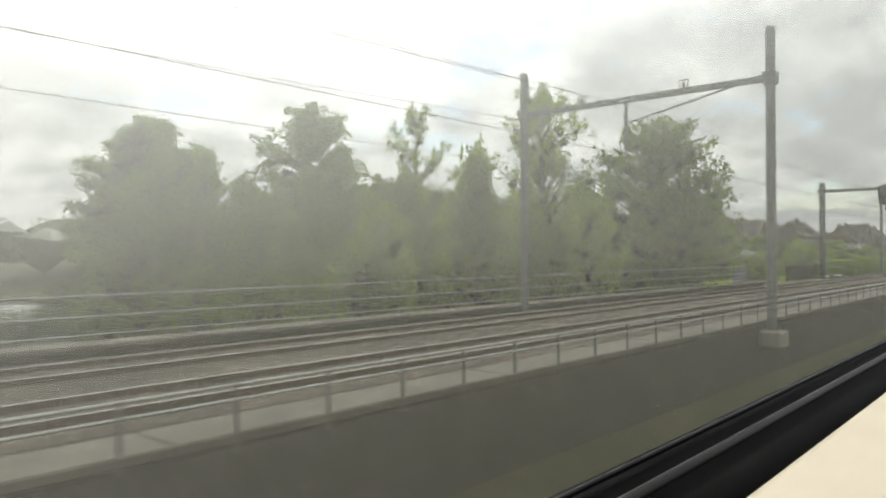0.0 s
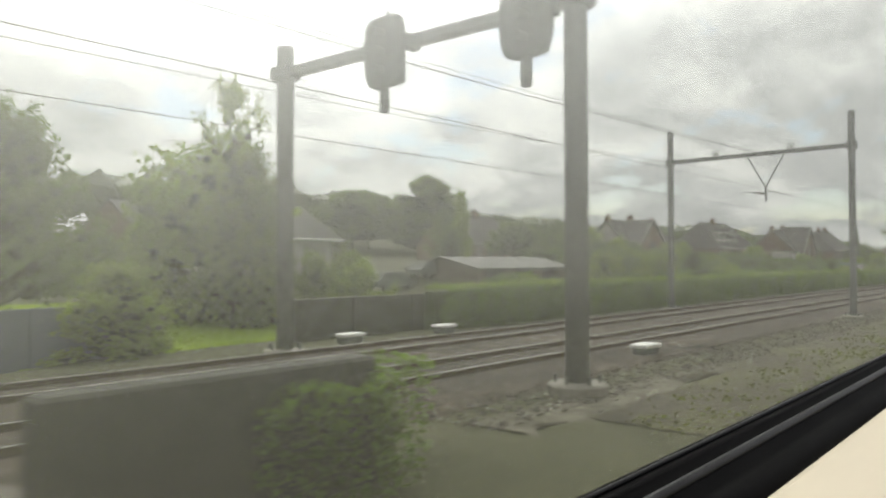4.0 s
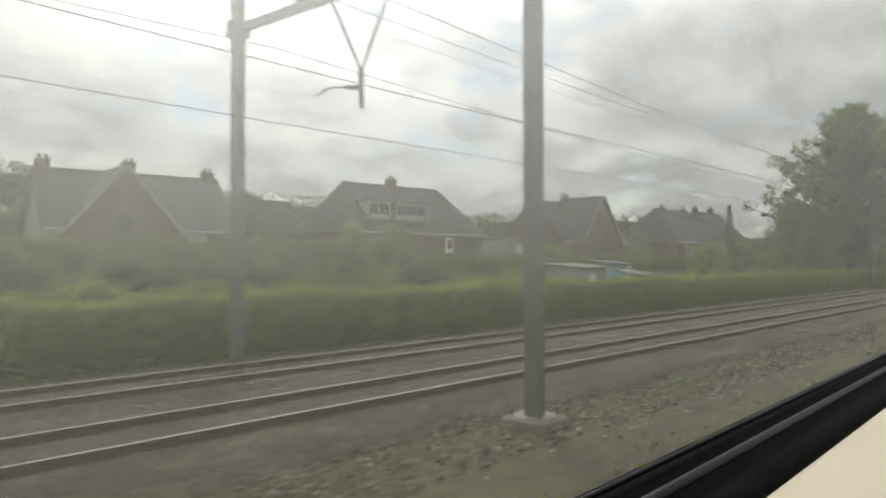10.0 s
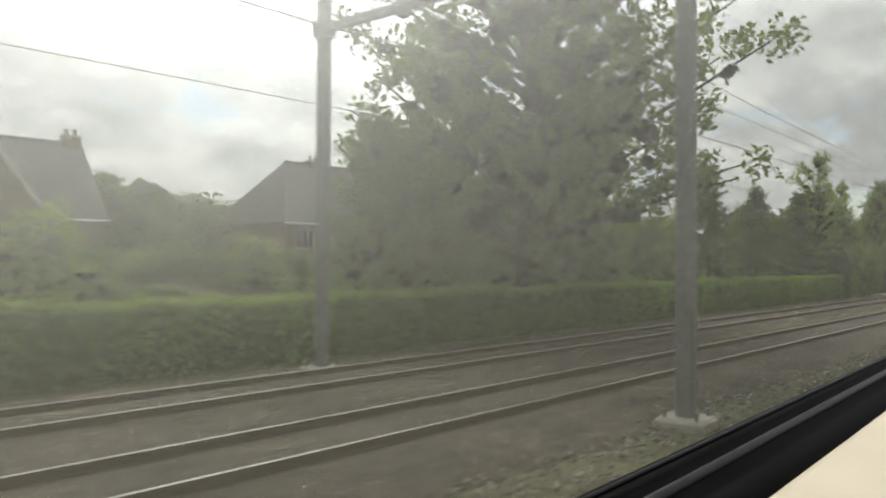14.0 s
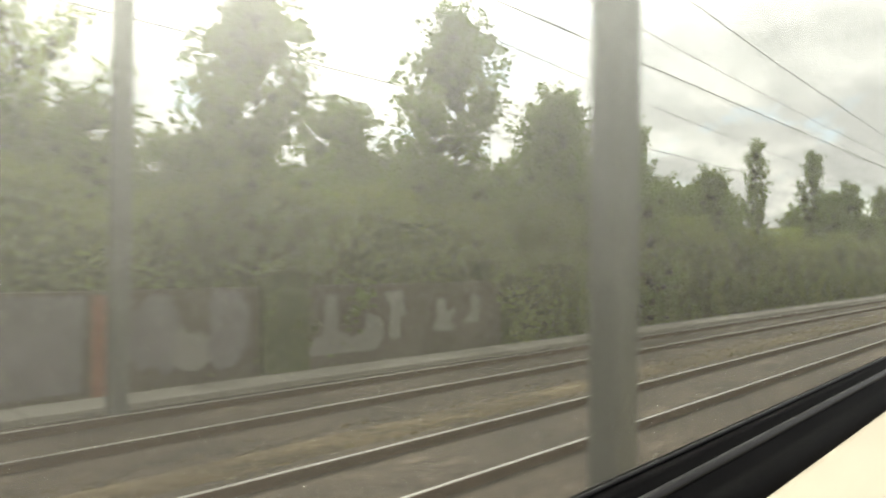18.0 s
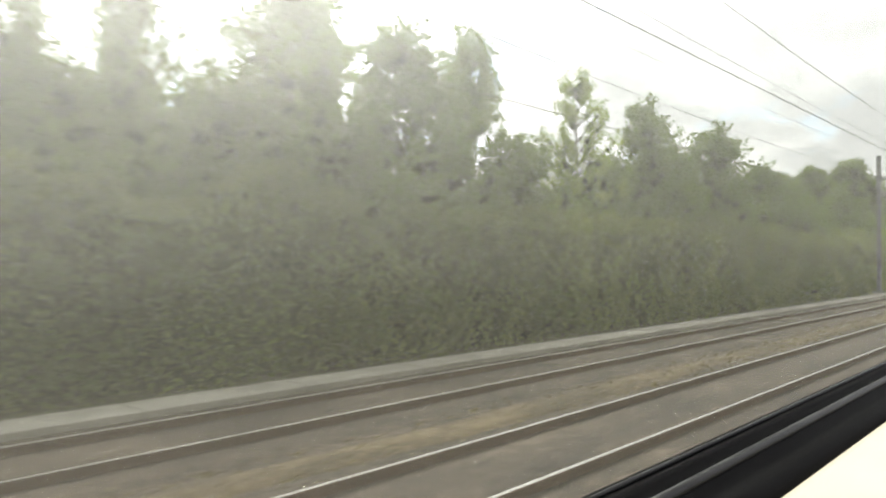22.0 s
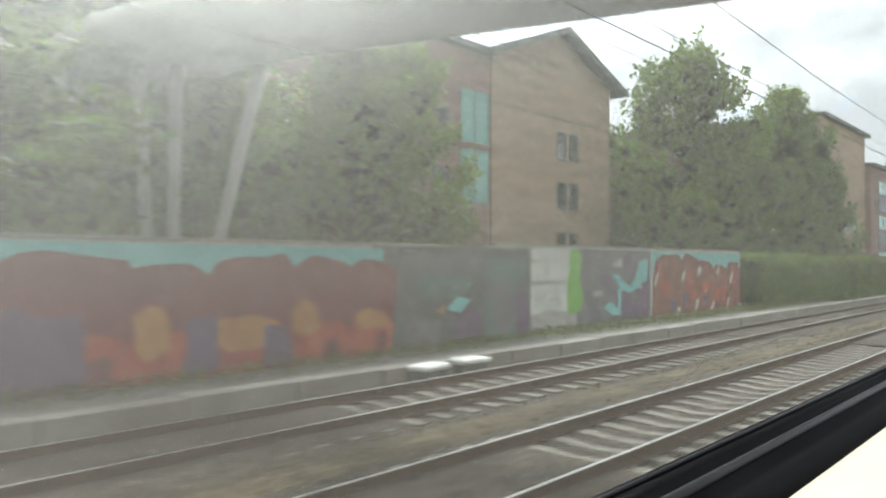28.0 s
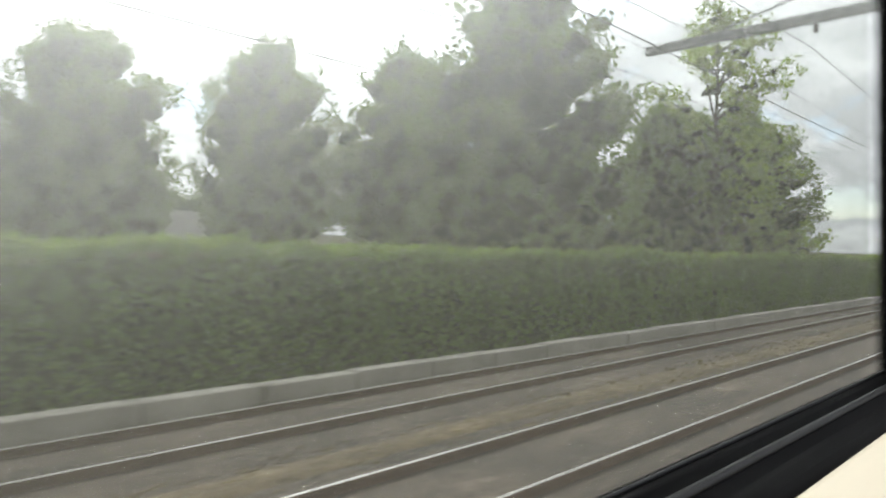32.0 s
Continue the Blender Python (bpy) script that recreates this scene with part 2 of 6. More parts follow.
M_RBRICK = material("red_brown_brick", ((0.13, 0.075, 0.062), (0.3, 0.185, 0.155)), 0.9, scale=1.3, fine=6, stretch=(0.25, 0.25, 2.2), per_object=0.1)
M_TILE = material("dark_roof_tiles", ((0.03, 0.028, 0.028), (0.085, 0.075, 0.07)), 0.75, scale=1, fine=25, per_object=0.15)
M_ROOFGREY = material("grey_sheet_roof", ((0.1, 0.1, 0.092), (0.18, 0.176, 0.165)), 0.8, scale=0.6, fine=20)
M_WHITE = material("white_paint", ((0.6, 0.6, 0.57), (0.78, 0.78, 0.75)), 0.6, scale=1.5, fine=30, bump=0.05)
M_RENDERED = material("grey_render", ((0.28, 0.27, 0.25), (0.45, 0.43, 0.4)), 0.9, scale=0.8, fine=30)
M_TURQ = material("turquoise_paint", ((0.12, 0.36, 0.36), (0.22, 0.5, 0.48)), 0.7, scale=1.2, fine=25, bump=0.1)
M_ORANGE = material("orange_red_paint", ((0.2, 0.045, 0.038), (0.34, 0.08, 0.052), (0.42, 0.12, 0.07)), 0.75, scale=2.2, fine=25, bump=0.1)
M_AMBER = material("amber_paint", ((0.26, 0.1, 0.05), (0.36, 0.17, 0.06), (0.5, 0.27, 0.1)), 0.75, scale=1.2, fine=25, bump=0.1)
M_PURPLE = material("purple_paint", ((0.09, 0.06, 0.1), (0.18, 0.12, 0.19)), 0.75, scale=1.2, fine=25, bump=0.1)
M_MAROON = material("maroon_paint", ((0.14, 0.04, 0.045), (0.24, 0.08, 0.08)), 0.75, scale=1.2, fine=25, bump=0.1)
M_LIME = material("lime_green_paint", ((0.13, 0.34, 0.05), (0.22, 0.46, 0.08)), 0.75, scale=1.2, fine=25, bump=0.1)
M_BLUEGREY = material("blue_grey_paint", ((0.1, 0.11, 0.15), (0.2, 0.21, 0.27)), 0.75, scale=0.8, fine=25, bump=0.1)
M_WHITEWASH = material("patchy_whitewash", ((0.42, 0.41, 0.39), (0.62, 0.61, 0.58)), 0.85, scale=1.2, fine=25, bump=0.1)
M_MURKY = material("faded_violet_paint", ((0.105, 0.1, 0.11), (0.2, 0.185, 0.205)), 0.8, scale=1.5, fine=25, bump=0.1)
M_RUSSET = material("russet_paint", ((0.11, 0.045, 0.04), (0.22, 0.09, 0.065), (0.31, 0.15, 0.1)), 0.8, scale=2.6, fine=25, bump=0.1)
M_OLDPAINT = material("grey_white_old_paint", ((0.15, 0.145, 0.14), (0.25, 0.24, 0.23)), 0.85, scale=1.5, fine=25, bump=0.1)
M_TEAL = material("dull_teal_paint", ((0.08, 0.12, 0.115), (0.14, 0.2, 0.185)), 0.8, scale=1.5, fine=25, bump=0.1)
M_GREYPAINT = material("dark_grey_paint", ((0.07, 0.075, 0.075), (0.14, 0.15, 0.14)), 0.75, scale=0.8, fine=25, bump=0.1)
M_RUBBER = material("black_rubber", ((0.002, 0.002, 0.002), (0.005, 0.005, 0.005)), 0.7, scale=6, fine=90, bump=0.05, spec=0.02)
M_BEAD = material("shiny_black_rubber", ((0.003, 0.003, 0.003), (0.007, 0.007, 0.007)), 0.45, scale=8, fine=90, bump=0.08, spec=0.12)
M_CREAM = material("cream_plastic", ((0.44, 0.385, 0.285), (0.52, 0.46, 0.345)), 0.55, scale=5, fine=60, bump=0.05)
M_WOOD = material("weathered_wood", ((0.08, 0.06, 0.045), (0.2, 0.16, 0.12)), 0.9, scale=3, fine=40, stretch=(0.3, 1, 1))
M_WATER = material("still_water", ((0.02, 0.025, 0.02), (0.03, 0.035, 0.03)), 0.06, scale=0.5, fine=3, bump=0.05)
M_SAND = material("trampled_gravel", ((0.06, 0.056, 0.036), (0.1, 0.092, 0.065), (0.18, 0.165, 0.125)), 0.95, scale=1.5, fine=9, bump=0.6, distance=0.04)
M_VERGE = material("verge_turf", ((0.02, 0.016, 0.01), (0.045, 0.037, 0.022), (0.062, 0.06, 0.024), (0.13, 0.13, 0.05)), 0.95, scale=0.5, fine=3.5, bump=0.9, distance=0.08, stretch=(0.6, 1, 1))
M_EARTH = material("brown_earth", ((0.02, 0.014, 0.007), (0.07, 0.051, 0.026), (0.17, 0.13, 0.072)), 0.95, scale=0.9, fine=5, bump=0.9, distance=0.06, stretch=(0.5, 1.2, 1))
M_PATH = material("worn_asphalt", ((0.12, 0.115, 0.105), (0.22, 0.21, 0.19)), 0.95, scale=0.5, fine=30)


def glass_material(name, tint, rough=0.05):
    m = bpy.data.materials.new(name)
    m.use_nodes = True
    b = m.node_tree.nodes["Principled BSDF"]
    b.inputs["Base Color"].default_value = (*tint, 1)
    b.inputs["Roughness"].default_value = rough
    b.inputs["Specular IOR Level"].default_value = 0.8
    return m


M_PANE = glass_material("dark_window_glass", (0.03, 0.04, 0.045))
M_GREENPANE = glass_material("green_tinted_glass", (0.1, 0.3, 0.26), 0.08)


def grimy_glass():
    """A clear pane under a film of road dust that scatters daylight; runs of dried rain thicken it."""
    m = bpy.data.materials.new("grimy_glass")
    m.use_nodes = True
    n, l = m.node_tree.nodes, m.node_tree.links
    n.remove(n["Principled BSDF"])
    clear, dust, back_dust = n.new("ShaderNodeBsdfTransparent"), n.new("ShaderNodeBsdfTranslucent"), n.new("ShaderNodeBsdfDiffuse")
    clear.inputs[0].default_value = (0.97, 0.98, 0.96, 1)
    dust.inputs[0].default_value = (0.72, 0.7, 0.62, 1)
    back_dust.inputs[0].default_value = (0.3, 0.29, 0.26, 1)
    geo, mp = n.new("ShaderNodeNewGeometry"), n.new("ShaderNodeMapping")
    mp.inputs["Scale"].default_value = (0.03, 1, 3)
    l.new(geo.outputs["Position"], mp.inputs[0])
    t = n.new("ShaderNodeTexNoise")
    t.inputs["Scale"].default_value, t.inputs["Detail"].default_value = 1.0, 4
    l.new(mp.outputs[0], t.inputs["Vector"])
    amount = n.new("ShaderNodeMapRange")
    amount.inputs[1].default_value, amount.inputs[2].default_value = 0.3, 0.7
    amount.inputs[3].default_value, amount.inputs[4].default_value = GRIME[0], GRIME[1]
    l.new(t.outputs["Fac"], amount.inputs[0])
    # extra film at eye height stands in for bright glare, least at the foot
    height = n.new("ShaderNodeSeparateXYZ")
    l.new(geo.outputs["Position"], height.inputs[0])
    belt = n.new("ShaderNodeValToRGB")
    span = n.new("ShaderNodeMapRange")
    span.inputs[1].default_value, span.inputs[2].default_value = EYE - 0.4, EYE + 0.6
    l.new(height.outputs[2], span.inputs[0])
    els = belt.color_ramp.elements
    els.new(0.5), els.new(0.5), els.new(0.5)
    for e, (place, v) in zip(els, GLARE_BELT):
        e.position, e.color = place, (v, v, v, 1)
    belt.color_ramp.interpolation = "EASE"
    l.new(span.outputs[0], belt.inputs[0])
    total = n.new("ShaderNodeMath")
    total.operation = "ADD"
    l.new(amount.outputs[0], total.inputs[0])
    l.new(belt.outputs[0], total.inputs[1])
    film, mx = n.new("ShaderNodeMixShader"), n.new("ShaderNodeMixShader")
    film.inputs[0].default_value = 0.12
    haze, forward = n.new("ShaderNodeMixShader"), n.new("ShaderNodeBsdfRefraction")
    forward.inputs["Color"].default_value = (0.95, 0.94, 0.9, 1)
    forward.inputs["Roughness"].default_value, forward.inputs["IOR"].default_value = 0.8, 1.42
    haze.inputs[0].default_value = 0.9
    l.new(dust.outputs[0], haze.inputs[1])
    l.new(forward.outputs[0], haze.inputs[2])
    l.new(haze.outputs[0], film.inputs[1])
    l.new(back_dust.outputs[0], film.inputs[2])
    l.new(total.outputs[0], mx.inputs[0])
    l.new(clear.outputs[0], mx.inputs[1])
    l.new(film.outputs[0], mx.inputs[2])
    l.new(mx.outputs[0], n["Material Output"].inputs["Surface"])
    return m


GRIME = (0.108, 0.126)
GLARE_BELT = ((0.1, 0.0), (0.32, 0.02), (0.42, 0.078), (0.54, 0.042), (0.9, 0.022))
M_GRIMY = grimy_glass()


# ---- mesh code ----
class Geo:
    """Gathers the corners and faces of one mesh."""

    def __init__(self):
        self.v, self.f = [], []

    def quadstrip(self, rings, closed=True, caps=False):
        base, n = len(self.v), len(rings[0])
        for r in rings:
            self.v.extend(tuple(p) for p in r)
        for i in range(len(rings) - 1):
            for k in range(n if closed else n - 1):
                a, b = base + i * n + k, base + i * n + (k + 1) % n
                self.f.append((a, b, b + n, a + n))
        if caps:
            self.f.append(tuple(base + k for k in range(n))[::-1])
            self.f.append(tuple(base + (len(rings) - 1) * n + k for k in range(n)))
        return self

    def box(self, x0, x1, y0, y1, z0, z1, b=0.0):
        """A box, its edges cut back by b."""
        if b <= 0:
            base = len(self.v)
            self.v += [(x, y, z) for z in (z0, z1) for x, y in ((x0, y0), (x1, y0), (x1, y1), (x0, y1))]
            self.f += [tuple(base + i for i in q) for q in ((3, 2, 1, 0), (4, 5, 6, 7), (0, 1, 5, 4), (1, 2, 6, 5), (2, 3, 7, 6), (3, 0, 4, 7))]
            return self
        b = min(b, (x1 - x0) * 0.45, (y1 - y0) * 0.45, (z1 - z0) * 0.45)
        ring = lambda x0, x1, y0, y1, z: [(x0 + b, y0, z), (x1 - b, y0, z), (x1, y0 + b, z), (x1, y1 - b, z), (x1 - b, y1, z), (x0 + b, y1, z), (x0, y1 - b, z), (x0, y0 + b, z)]
        return self.quadstrip([ring(x0 + b, x1 - b, y0 + b, y1 - b, z0), ring(x0, x1, y0, y1, z0 + b), ring(x0, x1, y0, y1, z1 - b), ring(x0 + b, x1 - b, y0 + b, y1 - b, z1)], True, True)

    def tube(self, points, radii, n=8, caps=True):
        rings = []
        for i, p in enumerate(points):
            p = Vector(p)
            d = (Vector(points[min(i + 1, len(points) - 1)]) - Vector(points[max(i - 1, 0)])).normalized()
            side = d.cross(Vector((0, 0, 1)) if abs(d.z) < 0.9 else Vector((1, 0, 0))).normalized()
            other = d.cross(side)
            r = radii[i] if isinstance(radii, (list, tuple)) else radii
            rings.append([p + (side * math.cos(a) + other * math.sin(a)) * r for a in (2 * math.pi * k / n for k in range(n))])
        return self.quadstrip(rings, True, caps)

    def beam(self, p0, p1, w, h):
        """A square bar from p0 to p1."""
        p0, p1 = Vector(p0), Vector(p1)
        d = (p1 - p0).normalized()
        side = d.cross(Vector((0, 0, 1)) if abs(d.z) < 0.95 else Vector((0, 1, 0))).normalized()
        up = side.cross(d)
        rings = [[p + side * (w / 2 * a) + up * (h / 2 * c) for a, c in ((-1, -1), (1, -1), (1, 1), (-1, 1))] for p in (p0, p1)]
        return self.quadstrip(rings, True, True)

    def extrude(self, outline, x0, x1):
        """An outline in y, z drawn out along x."""
        return self.quadstrip([[(x, y, z) for y, z in outline] for x in (x0, x1)], True, True)

    def face(self, *pts):
        base = len(self.v)
        self.v.extend(pts)
        self.f.append(tuple(range(base, base + len(pts))))
        return self

    def lathe(self, profile, n=12, at=(0, 0, 0)):
        x, y, z = at
        return self.quadstrip([[(x + r * math.cos(2 * math.pi * k / n), y + r * math.sin(2 * math.pi * k / n), z + h) for k in range(n)] for r, h in profile], True, True)

    def mesh(self, name, mat, smooth=False):
        me = bpy.data.meshes.new(name)
        me.from_pydata(self.v, [], self.f)
        me.materials.append(mat)
        if smooth:
            me.polygons.foreach_set("use_smooth", [True] * len(me.polygons))
        me.update()
        return me


def part(name, geo, mat, parent=None, label="", smooth=False):
    """One mesh object, under a thing or a part."""
    ob = new(name, geo.mesh(name, mat, smooth) if isinstance(geo, Geo) else geo)
    if parent is not None:
        ob.parent = parent
        if parent.type != "EMPTY":
            ob.matrix_parent_inverse = Matrix()
    return tagged(ob, label)


def thing(name, label, category, at=(0, 0, 0), group="", kind=""):
    ob = new(name)
    ob.location = at
    return tagged(ob, label, category, group, kind)


def structure(name, geo, mat, label="", category="", smooth=False):
    return tagged(part(name, geo, mat, None, label, smooth), label, category, "", "structure")


def stuff(name, geo, mat, label, category, parent=None):
    return tagged(part(name, geo, mat, parent), label, category, "", "stuff")


def leaf_cloud(points, size, rng, flat=0.0):
    """A mesh of small pointed leaves, one at each point, turned at random."""
    pts = np.asarray(points, float)
    n = len(pts)
    a = rng.normal(size=(n, 3))
    a[:, 2] *= 1 - flat
    a /= np.linalg.norm(a, axis=1)[:, None]
    b = np.cross(a, rng.normal(size=(n, 3)))
    b /= np.linalg.norm(b, axis=1)[:, None] + 1e-9
    s = (size * rng.uniform(0.6, 1.35, n))[:, None]
    quads = np.stack([pts - a * s, pts + b * s * 0.55, pts + a * s, pts - b * s * 0.55], 1).reshape(-1, 3)
    g = Geo()
    g.v = quads.tolist()
    g.f = np.arange(4 * n).reshape(-1, 4).tolist()
    return g


# ---- ground ----
VIADUCT_END = 61.5


def step(x, a, b):
    u = min(1.0, max(0.0, (x - a) / (b - a)))
    return u * u * (3 - 2 * u)


def ground_z(x, y):
    z = -0.34
    if y > 8:
        z -= 0.5 * step(y, 8, 16)
    if y > 14:
        z += 3.2 * step(y, 14, 36) * step(x, 84, 110) * (1 - step(x, 250, 285))
    if y > 70:
        z += 9.0 * step(y, 62, 130) * step(x, 40, 160)
    low = (1 - step(x, 50, 64)) * (1 - step(y, 108, 150))
    z -= 4.0 * low * max(step(-y, 3.0, 4.5), step(y, 8.5, 14))
    if x < VIADUCT_END - 2 and -4 < y < 9:
        z -= 1.0 * low
    return z + 0.05 * noise.noise((x * 0.3, y * 0.3, 0)) * (1 if abs(y) > 7 else 0.3)


xs = [-3000, -900, -300] + [float(x) for x in np.arange(-80, 720, 3.0)] + [900, 1500, 3000]
ys = [-3000, -800, -200, -60, -30, -18] + [float(y) for y in np.arange(-13, 13, 0.75)] + [14.5, 17, 20, 25, 32, 40, 50, 60, 75, 90, 110, 140, 180, 300, 800, 3000]
g = Geo()
g.v = [(x, y, ground_z(x, y)) for x in xs for y in ys]
ny = len(ys)
g.f = [(i * ny + k, (i + 1) * ny + k, (i + 1) * ny + k + 1, i * ny + k + 1) for i in range(len(xs) - 1) for k in range(ny - 1)]
structure("ground", g, M_GRASS, "rough trackside grass and garden soil", "ground", True)


def ribbon(x0, x1, y0, y1, z, step_x=6.0, wob=0.0):
    """A strip of ground covering, a little uneven along its edges."""
    g = Geo()
    rings = []
    n = max(2, int((x1 - x0) / step_x))
    for i in range(n + 1):
        x = x0 + (x1 - x0) * i / n
        a, b = y0 + wob * noise.noise((x * 0.21, 1.7, 0)), y1 + wob * noise.noise((x * 0.17, 9.1, 0))
        rings.append([(x, a, ground_z(x, a) - 0.08), (x, a + 0.35, z), (x, b - 0.35, z), (x, b, ground_z(x, b) - 0.08)])
    return g.quadstrip(rings, False)


structure("track_bed", ribbon(-80, 720, -1.7, 7.1, -0.205, 4, 0.25), M_BALLAST, "brown stone ballast under the tracks", "ballast", True)
for y0, y1 in ((-0.62, 2.1), (3.1, 5.85)):
    for x0, x1 in ((-80, 476), (492, 720)):
        g = Geo()
        g.quadstrip([[(x, y0, -0.21), (x, y0 + 0.5, -0.12), (x, (y0 + y1) / 2, -0.13), (x, y1 - 0.5, -0.12), (x, y1, -0.21)] for x in (x0 + (x1 - x0) * i / 60 for i in range(61))], False)
        structure("ballast_shoulder", g, M_BALLAST, "ballast heaped over the sleepers", "ballast", True)


# ---- tracks ----
def rail_outline(y, shift=0.0):
    half = [(0.075, -0.172), (0.075, -0.16), (0.02, -0.145), (0.009, -0.12), (0.009, -0.045), (0.036, -0.034), (0.036, -0.008)]
    return [(y + a, z) for a, z in half] + [(y - a, z) for a, z in half[::-1]]


SLEEPER = Geo().quadstrip([[(-0.14, y, -0.3), (0.14, y, -0.3), (0.11, y, top), (-0.11, y, top)] for y, top in ((-1.25, -0.17), (-0.45, -0.165), (0, -0.2), (0.45, -0.165), (1.25, -0.17))], True, True)
sleeper_mesh = SLEEPER.mesh("sleeper", M_SLEEPER)
tracks = []
for k, mid in enumerate((0.7175, 4.4785)):
    track = thing("railway_track", "pair of worn steel rails on concrete sleepers in ballast", "railway track", (0, mid, 0), "parallel tracks")
    tracks.append(track)
    for side in (-0.7175, 0.7175):
        r = part("rail", Geo().extrude(rail_outline(side), -80, 720), M_RUST, track, "rusty steel rail")
        part("running_surface", Geo().box(-80, 720, side - 0.022, side + 0.024, -0.0085, 0.0, 0.004), M_RAILTOP, r, "bright polished rail head")
    rest = Geo()
    for i in range(int(800 / 0.6)):
        x = -80 + 0.6 * i
        if 477 < x < 491:
            ob = part("sleeper", sleeper_mesh, M_SLEEPER, track)
            ob.location = (x, 0, 0)
        elif 474 < x < 494:
            base = len(rest.v)
            rest.v += [(vx + x, vy, vz) for vx, vy, vz in SLEEPER.v]
            rest.f += [tuple(base + q for q in f) for f in SLEEPER.f]
    tagged(part("sleepers_in_ballast", rest, M_SLEEPER, track), "", "", "", "stuff")

rng = np.random.default_rng(4)


def scatter_stones(n, x0, x1, y0, y1, z, size, seed):
    """Loose stones, each a squashed and tilted octahedron."""
    r = np.random.default_rng(seed)
    c = np.stack([r.uniform(x0, x1, n), r.uniform(y0, y1, n), np.full(n, z)], 1)
    ax = r.normal(size=(n, 3, 3))
    ax[:, 0] /= np.linalg.norm(ax[:, 0], axis=1)[:, None]
    ax[:, 1] = np.cross(ax[:, 0], ax[:, 1])
    ax[:, 1] /= np.linalg.norm(ax[:, 1], axis=1)[:, None]
    ax[:, 2] = np.cross(ax[:, 0], ax[:, 1])
    s = size * r.uniform(0.4, 1.3, (n, 3, 1))
    ax = ax * s * np.array((1, 1, 0.45))
    pts = np.stack([c + ax[:, 0], c + ax[:, 1], c - ax[:, 0], c - ax[:, 1], c + ax[:, 2], c - ax[:, 2]], 1).reshape(-1, 3)
    o = (np.arange(n) * 6)[:, None, None]
    tri = np.array([(0, 1, 4), (1, 2, 4), (2, 3, 4), (3, 0, 4), (1, 0, 5), (2, 1, 5), (3, 2, 5), (0, 3, 5)])[None] + o
    g = Geo()
    g.v, g.f = pts.tolist(), tri.reshape(-1, 3).tolist()
    return g


stuff("loose_ballast", scatter_stones(60000, 60, 620, -1.9, 7.2, -0.205, 0.035, 1), M_STONE, "loose brown ballast stones between the rails", "ballast")
stuff("large_pale_stones", scatter_stones(2200, 64, 300, -3.6, -1.3, -0.305, 0.05, 5), M_WHITESTONE, "larger pale stones along the edge of the ballast", "stones")
stuff("scattered_stones", scatter_stones(3600, 64, 300, -6.5, -1.7, -0.312, 0.026, 2), M_PALESTONE, "scattered pale stones in thin trackside grass", "stones")

stuff("ballast_edge_stones", scatter_stones(26000, 64, 300, -3.2, -0.5, -0.27, 0.055, 6), M_STONE, "coarse brown stones spilling down the ballast edge", "ballast")
stuff("pale_ballast_patch", scatter_stones(7000, 512, 527, 1.75, 3.4, -0.16, 0.045, 3), M_PALESTONE, "patch of fresh pale ballast between the tracks", "ballast")
r = np.random.default_rng(8)
w = np.stack([r.uniform(225, 640, 30000), r.normal(2.6, 0.4, 30000), r.uniform(-0.21, -0.15, 30000)], 1)
stuff("dry_weeds", leaf_cloud(w, 0.038, r), M_DRYWEED, "dry brown weeds between the tracks", "weeds")
structure("verge", ribbon(66, 300, -8.2, -2.2, -0.318, 3, 0.5), M_VERGE, "thin patchy grass on the verge", "grass", True)
r = np.random.default_rng(18)
tx, ty = r.uniform(66, 300, 2600), -3.6 - 3.4 * r.uniform(0, 1, 2600) ** 0.6
w = np.stack([np.repeat(tx, 14), np.repeat(ty, 14), np.full(36400, -0.3)], 1) + np.abs(r.normal(0, 1, (36400, 3))) * (0.3, 0.2, 0.015) * np.where(r.uniform(size=(36400, 3)) < (0.5, 0.5, 0), -1, 1)
stuff("verge_tufts", leaf_cloud(w, 0.05, r, 0.6), M_TUFT, "olive tufts of grass on the verge", "grass")
structure("earth_strip", ribbon(225, 720, 2.0, 3.2, -0.165, 3, 0.25), M_EARTH, "brown earth and dead weeds between the tracks", "earth", True)


